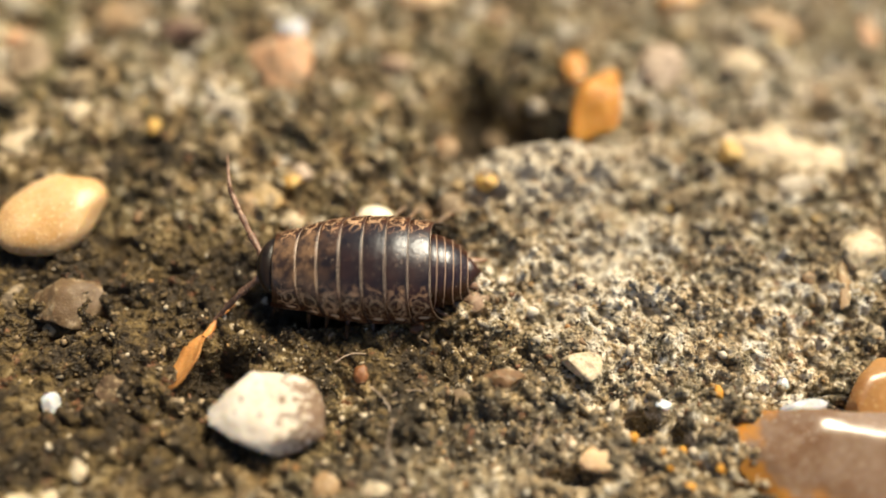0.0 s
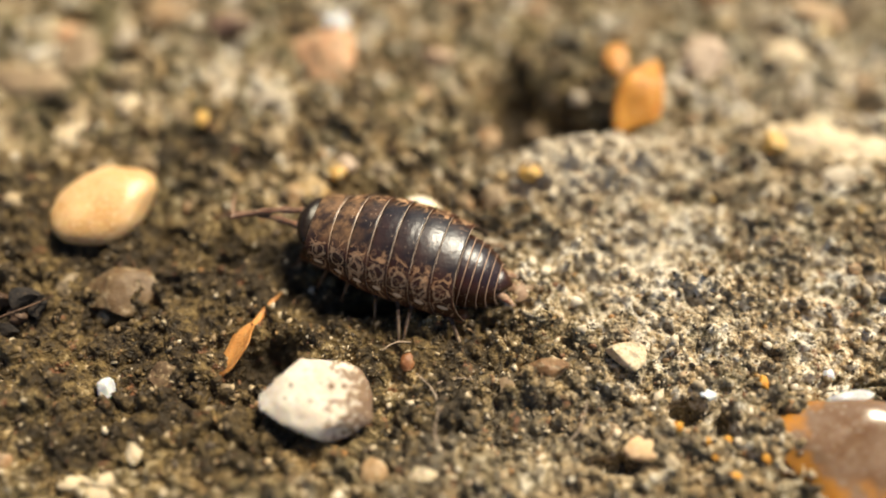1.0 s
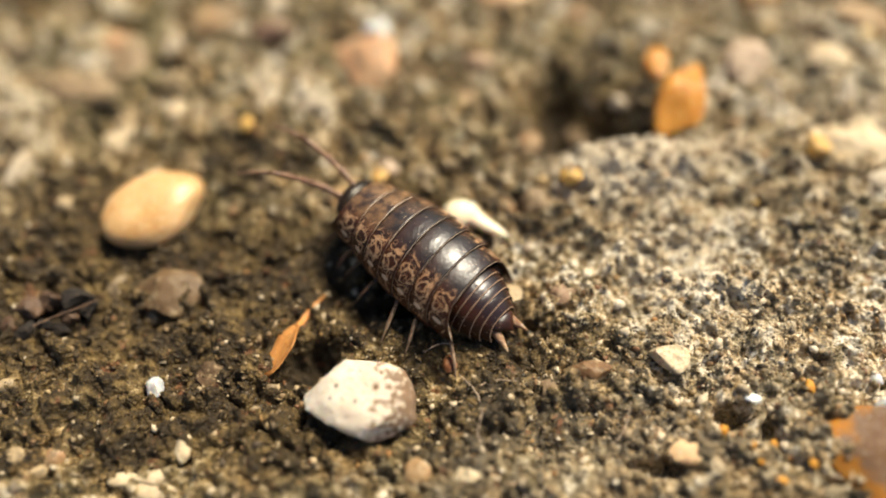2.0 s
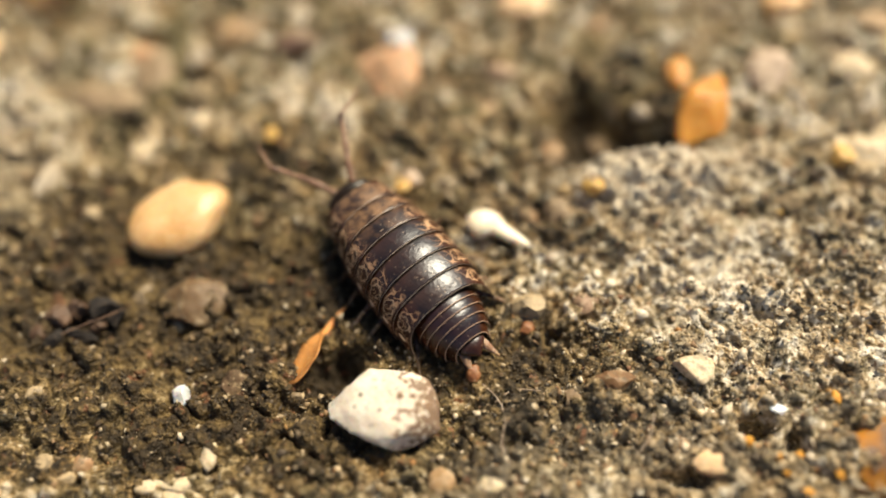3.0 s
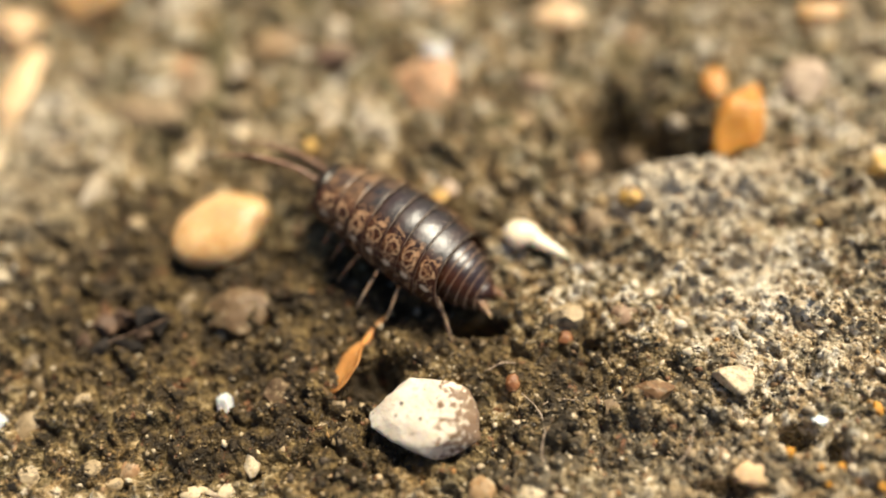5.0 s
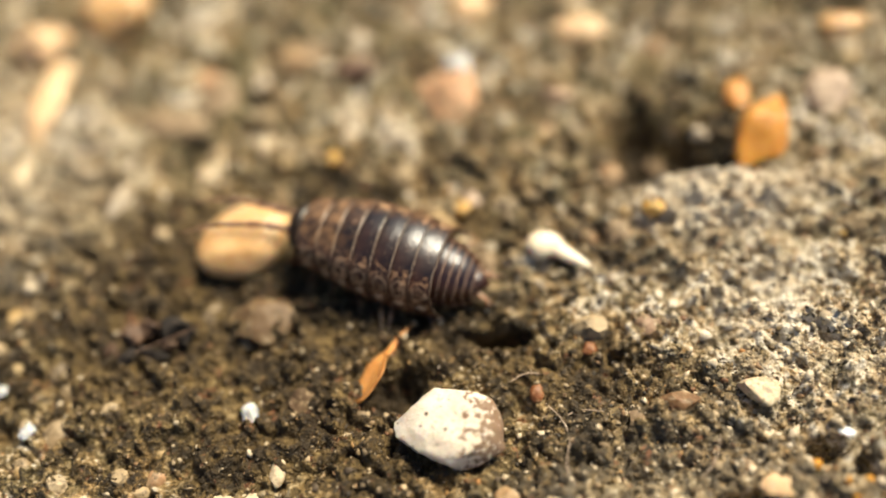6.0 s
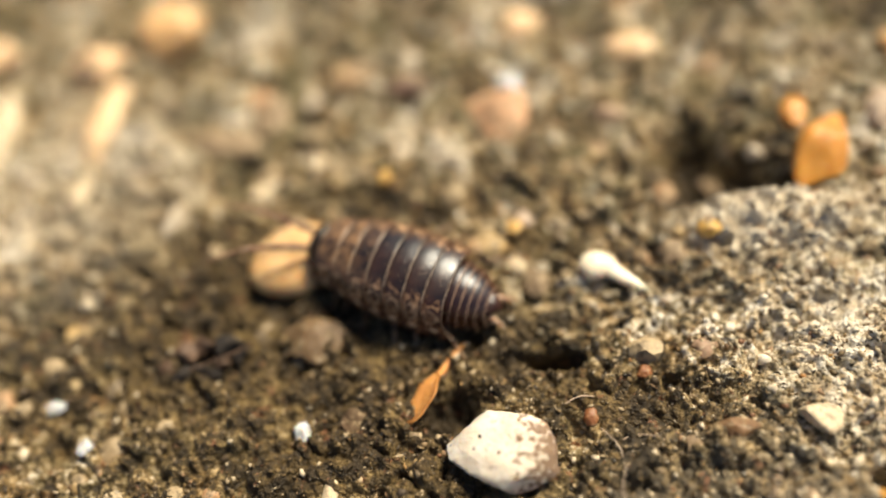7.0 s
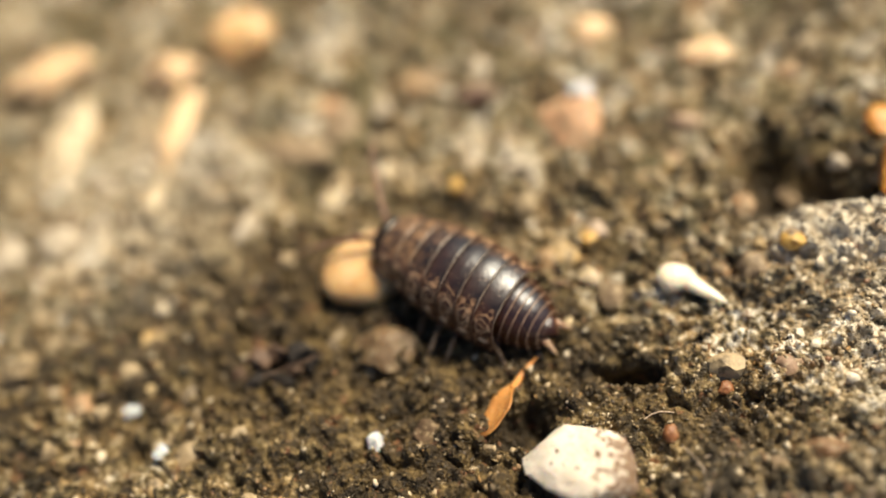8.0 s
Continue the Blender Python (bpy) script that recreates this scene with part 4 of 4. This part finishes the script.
def shell_mesh(name, length, overlap, w0, h0, w, h, corner, material, first=False):
    """An arched plate with turned-down sides, hind corners swept back and a thickened hind margin."""
    nu, nv, thick = 12, 44, 0.04
    outer, uvs = [], []
    for i in range(nu + 1):
        u = i / nu
        for j in range(nv + 1):
            s = 2 * j / nv - 1
            a = radians(97) * s
            grow = 1 + 0.026 * math.sin(math.pi * u) + (0.006 if u > 0.9 else 0)
            wide, high = (w0 + (w - w0) * u) * grow, (h0 + (h - h0) * u) * grow
            y = wide * math.copysign(abs(math.sin(a)) ** 1.0, s) * (1 + 0.05 * max(0, abs(s) - 0.75) * 4 * 0.3)
            z = high * math.copysign(abs(math.cos(a)) ** 0.95, math.cos(a))
            front = (0.55 * abs(s) ** 3 if first else -0.10 * abs(s) ** 3)
            rear = -(length + overlap) - corner * abs(s) ** 3.5 + 0.10 * math.cos(s * math.pi / 2)
            x = front + (rear - front) * u
            outer.append((x, y, z))
            uvs.append((j / nv, u))
    n = len(outer)
    inner = [(x + 0.02, y * (1 - thick / w), z - thick if z > 0 else z) for x, y, z in outer]
    faces = []
    for i in range(nu):
        for j in range(nv):
            p = i * (nv + 1) + j
            faces.append((p, p + 1, p + nv + 2, p + nv + 1))
            faces.append((n + p, n + p + nv + 1, n + p + nv + 2, n + p + 1))
    rim = [(i * (nv + 1), (i + 1) * (nv + 1)) for i in range(nu)] + [((i + 1) * (nv + 1) + nv, i * (nv + 1) + nv) for i in range(nu)]
    rim += [(j + 1, j) for j in range(nv)] + [(nu * (nv + 1) + j, nu * (nv + 1) + j + 1) for j in range(nv)]
    for p, q in rim:
        faces.append((p, q, n + q, n + p))
    return mesh_of(name, outer + inner, faces, material, uvs + uvs)


def build_woodlouse():
    louse = new("woodlouse")
    louse.scale = (1.055, 1.055, 1.055)
    tagged(louse, "glossy dark brown woodlouse with pale segment edges walking over concrete", "woodlouse")
    made = {"spine": [], "legs": [], "antennae": []}
    for k, (name, x, length, overlap, w, h, corner) in enumerate(SEGMENTS):
        mat = FRONT_SHELL if k < 2 else MID_SHELL if k < 3 else SHELL if k < 7 else TAIL_SHELL
        ahead = SEGMENTS[k - 1]
        w0, h0 = (w * 0.86, h * 0.85) if k == 0 else (w * 0.98, h * 0.965) if k == 7 else (ahead[4] * 0.955, ahead[5] * 0.942)
        ob = part(name, shell_mesh(name, length, overlap, w0, h0, w, h, corner, mat, k == 0), louse, label="brown arched plate lightened by a painted sheen" if k < 2 else "")
        made["spine"].append((ob, x, 0.0, HULL))
    # soft underside, in pieces that follow the plates
    for k in range(7):
        name, x, length, overlap, w, h, corner = SEGMENTS[k]
        v, f = ICO3
        ob = part("underside", mesh_of("underside", v * (0.85, w * 0.84, 0.62), f, LIMB), louse)
        made["spine"].append((ob, x - 0.7, 0.0, HULL + 0.15))
    # head with a rounded brow
    v, f = ICO4
    v = v.copy()
    v[:, 0] = np.where(v[:, 0] > 0, np.sign(v[:, 0]) * np.abs(v[:, 0]) ** 0.75, v[:, 0])
    v = v * (0.80, 1.50, 0.84)
    v[:, 2] += 0.10 * np.exp(-((v[:, 0] - 0.2) / 0.25) ** 2) * (v[:, 2] > 0)
    v[:, 0] -= 0.20 * (np.abs(v[:, 1]) / 1.50) ** 2
    head = part("head", mesh_of("head", v, f, HEAD_SHELL), louse, label="blackish rounded head")
    made["spine"].append((head, 5.22, 0.0, HULL + 0.60))
    for s in (1, -1):
        v, f = ICO3
        part("eye", mesh_of("eye", v * (0.24, 0.16, 0.24), f, EYE), head, at_mm(-0.1, 1.30 * s, 0.22), "small black eye")
    # telson, a pointed plate
    v, f = ICO3
    v = v.copy()
    wide = np.clip(1 - np.maximum(-v[:, 0], 0) ** 1.3 * 0.93, 0.05, 1)
    v = np.stack([v[:, 0] * 0.75, v[:, 1] * 0.80 * wide, v[:, 2] * 0.42 * (0.4 + 0.6 * wide)], -1)
    telson = part("telson", mesh_of("telson", v, f, TAIL_SHELL, (v[:, :2] * 0.1 + 0.3)), louse)
    made["spine"].append((telson, -5.2, 0.0, HULL + 0.38))
    for s in (1, -1):
        v, f = tube([(0.3, 0, 0), (-0.2, 0.08 * s, 0.02), (-0.65, 0.19 * s, -0.02), (-1.3, 0.36 * s, -0.12)], [0.20, 0.27, 0.20, 0.04], 10)
        ob = part("uropod", mesh_of("uropod", v, f, TAIL_LIMB), louse, label="pale pointed tail limb")
        made["spine"].append((ob, -5.15, 0.52 * s, HULL + 0.05))
    # antennae: a jointed shaft and a thin whip
    shaft = tube([(0, 0, 0), (0.35, 0, 0.22), (0.4, 0, 0.24), (1.25, 0, 0.55), (1.35, 0, 0.57), (2.35, 0, 0.66), (2.45, 0, 0.66), (3.4, 0, 0.62), (4.1, 0, 0.52)], [0.20, 0.23, 0.14, 0.22, 0.13, 0.19, 0.12, 0.15, 0.13], 10)
    whip = tube([(0, 0, 0), (0.5, 0, 0.02), (0.95, 0, -0.02), (1.0, 0, -0.02), (1.5, 0, -0.1), (2.0, 0, -0.2), (2.3, 0, -0.28)], [0.10, 0.11, 0.08, 0.08, 0.07, 0.055, 0.02], 8)
    for s in (1, -1):
        ob = part("antenna", mesh_of("antenna", *shaft, FEELER), louse, label="brown jointed antenna")
        tip = part("flagellum", mesh_of("flagellum", *whip, FEELER), ob)
        made["antennae"].append((ob, tip, s))
    # seven pairs of legs, the middle and hindmost longest: a thigh and a paler shin ending in a claw
    thigh = tube([(0, 0, 0), (0, 0.5, 0.10), (0, 1.1, 0.12), (0, 1.45, 0.02)], [0.16, 0.19, 0.14, 0.10], 9)
    shin = tube([(0, 0, 0), (0, 0.45, -0.25), (0, 1.0, -0.60), (0, 1.05, -0.64), (0, 1.45, -0.98), (0, 1.53, -1.12)], [0.10, 0.12, 0.09, 0.07, 0.05, 0.015], 8)
    for k, reach in enumerate((0.70, 0.66, 0.66, 0.88, 1.10, 1.02, 1.40)):
        name, x, length, overlap, w, h, corner = SEGMENTS[k]
        for s in (1, -1):
            leg = part("leg", mesh_of("leg", np.array(thigh[0]) * (1, reach, 1), thigh[1], LIMB), louse, label="brown jointed leg")
            low = part("shin", mesh_of("shin", np.array(shin[0]) * (1, reach, 1), shin[1], LIMB if k < 4 else SHIN), leg, at_mm(0, 1.45 * reach, 0.02), "brown thin shin" if k < 4 else "pale thin shin")
            made["legs"].append((leg, low, k, s, x - 0.6, (w - 1.15) * s, reach))
    return louse, made


LOUSE, PARTS = build_woodlouse()


# ---- the coarser aggregate of the concrete, stone by stone ----
def aggregate_material():
    m, n, l, b = shader("aggregate", 0.6)
    c = ramp(n, [(0.0, (0.10, 0.07, 0.04)), (0.18, (0.24, 0.17, 0.09)), (0.36, (0.40, 0.30, 0.17)), (0.58, (0.48, 0.38, 0.24)), (0.76, (0.56, 0.46, 0.32)), (0.85, (0.38, 0.22, 0.11)), (0.94, (0.46, 0.30, 0.11))], True)
    l.new(n.new("ShaderNodeObjectInfo").outputs["Random"], c.inputs[0])
    dirt = ramp(n, [(0.42, (0, 0, 0)), (0.54, (0.85,) * 3)])
    l.new(noise_node(n, l, 0.8, 6, rough=0.7).outputs[0], dirt.inputs[0])
    fine = noise_node(n, l, 0.25, 4)
    cement = ramp(n, [(0.38, (0.05, 0.034, 0.017)), (0.62, (0.42, 0.32, 0.19))])
    l.new(fine.outputs[0], cement.inputs[0])
    l.new(mixer(n, l, dirt.outputs[0], c.outputs[0], cement.outputs[0]), b.inputs["Base Color"])
    bump_node(n, l, b, fine.outputs[0], 0.06, 0.8)
    return m


def lay_aggregate():
    material = aggregate_material()
    shapes = [stone_mesh("aggregate_stone", 1.0, 0.85, 0.7, material, 500 + k, 0.3, 7, ICO2) for k in range(12)]
    rng = np.random.default_rng(77)
    laid = 0
    while laid < 290:
        x, y = rng.uniform(-48, 28), rng.uniform(-14, 30)
        if rng.random() > float(back_gravel(np.array(x), np.array(y)) * (1 - lichen_patch(np.array(x), np.array(y)))) * (1.0 if y < 14 else 0.5):
            continue
        size = 0.9 * 2.6 ** (rng.random() ** 1.8)
        z = float(relief(np.array(x), np.array(y)))
        ob = new("aggregate_stone", shapes[laid % 12])
        ob.parent = GROUND
        ob.matrix_basis = at_mm(x, y, z - 0.56 * size, rng.uniform(-15, 15), rng.uniform(-15, 15), rng.uniform(0, 360)) @ Matrix.Scale(size, 4)
        laid += 1


lay_aggregate()

# seconds, middle of the body x y, height, heading, nose up, roll, length stretched by, arch of the back
GAIT = [
    (0.0, -4.12, -1.44, 0.32, 179.4, 1.5, -12, 0.955, 22),
    (0.5, -4.67, -1.60, 0.32, 180.0, 1.5, -11, 0.945, 22),
    (1.0, -4.78, -1.18, 0.32, 162.9, 3.8, 1, 0.985, 16),
    (1.5, -5.50, -1.65, 0.35, 149.3, 5.7, 16, 0.985, 14),
    (1.7, -5.62, -1.65, 0.35, 146.0, 6.0, 16, 0.98, 14),
    (2.8, -8.07, -1.50, 0.25, 128.3, 5.9, -4, 1.03, 8),
    (3.0, -8.31, -1.49, 0.25, 129.5, 6.0, -3, 1.03, 8),
    (3.5, -8.42, -1.06, 0.20, 132.3, 7.1, 6, 1.045, 8),
    (4.0, -9.65, -0.80, 0.30, 134.8, 7.6, 6, 1.035, 8),
    (4.5, -10.28, 0.50, 0.50, 141.5, 8.7, 22, 1.06, 16),
    (4.7, -10.50, 1.15, 0.55, 142.5, 9.0, 23, 1.04, 16),
    (5.8, -13.25, 1.11, 0.30, 163.5, 7.9, -3, 1.00, 14),
    (6.5, -14.04, 0.69, 0.30, 164.9, 6.2, -7, 0.98, 14),
    (7.0, -15.58, 0.95, 0.30, 162.0, 5.7, -7, 0.98, 14),
    (7.5, -15.98, 0.80, 0.30, 159.5, 5.6, -4, 1.00, 12),
    (8.0, -16.43, 1.05, 0.30, 152.0, 5.9, 0, 1.01, 12),
]
# seconds; for the left and then the right antenna: swing outwards, bend of the whip, dip
FEEL = [
    (0.0, 40, 14, 20, 64, 14, -8), (0.5, 8, 8, 35, 60, 16, -15), (1.0, -2, 8, 14, -22, 85, 4), (1.5, 0, 6, -2, -6, -2, -6), (1.7, 10, 12, -4, -6, -8, -10),
    (2.8, 46, -40, -2, 20, 20, -25), (3.0, 33, -42, -8, 29, 40, -22), (3.5, 42, -8, 0, 20, 8, -25), (4.0, 34, 6, 2, 14, 4, 14), (4.2, 48, 14, 8, 4, 4, -10), (4.5, 46, 12, 8, -34, -8, 4),
    (4.7, 36, 4, 0, -26, -6, 2), (5.8, 20, 8, -12, -8, -6, -8), (6.5, 24, 6, -14, -10, -8, -8), (7.0, 30, 8, -16, -4, 0, -14), (7.5, 26, 26, 2, 22, 24, -30), (8.0, 36, 0, 12, 44, 12, -18),
]


def between(table, t):
    """A row of the table at t, eased between its times."""
    for a, b in zip(table, table[1:]):
        if t <= b[0] + 1e-9:
            u = (t - a[0]) / (b[0] - a[0])
            return [p + (q - p) * u for p, q in zip(a, b)]
    return list(table[-1])


def spine_pose(s, y, z, stretch, arch):
    """Pose on the arched back, s millimetres ahead of its middle."""
    bend = radians(arch) / BODY
    a = bend * s
    x = s * stretch
    drop = -0.5 * bend * s * s
    return at_mm(x, 0, drop, 0, math.degrees(a), 0) @ at_mm(0, y, z)


def motions():
    walk(LOUSE, [(r[0], at_mm(r[1], r[2], r[3], r[6], -r[5], r[4])) for r in GAIT])
    for ob, s, y, z in PARTS["spine"]:
        walk(ob, [(r[0], spine_pose(s, y, z, r[7], r[8])) for r in GAIT])
    for ob, tip, side in PARTS["antennae"]:
        rows, whips = [], []
        for r in FEEL:
            g = between(GAIT, r[0])
            swing, bend, dip = (r[1], r[2], r[3]) if side > 0 else (-r[4], -r[5], r[6])
            rows.append((r[0], spine_pose(5.75, 0.5 * side, HULL + 0.6, g[7], g[8]) @ pose(0, 0, 0, 0, 0, swing) @ pose(0, 0, 0, 0, dip, 0)))
            whips.append((r[0], at_mm(4.05, 0, 0.52) @ pose(0, 0, 0, 0, 12, bend)))
        walk(ob, rows)
        walk(tip, whips)
    beat = [k * 0.1 for k in range(81)]
    for leg, low, k, side, x, y, reach in PARTS["legs"]:
        rows, lows = [], []
        for t in beat:
            g = between(GAIT, t)
            phase = 2 * math.pi * (1.6 * t + 0.21 * k + (0.5 if side > 0 else 0.0))
            rest = (34, 12, 24, 10, -16, -26, -60)[k] + 12 * math.sin(5.0 * k + 2 * side)
            swing = rest + 13 * math.sin(phase)
            lift = 7 * max(0.0, math.cos(phase))
            turn = -swing if side > 0 else 180 + swing
            rows.append((t, spine_pose(x, y, HULL - 0.1, g[7], g[8] * 0.6) @ pose(0, 0, 0, 0, 0, turn) @ pose(0, 0, 0, -13 + lift, 0, 0)))
            lows.append((t, at_mm(0, 1.43 * reach, 0.02, 4 - 0.5 * lift)))
        walk(leg, rows)
        walk(low, lows)


motions()
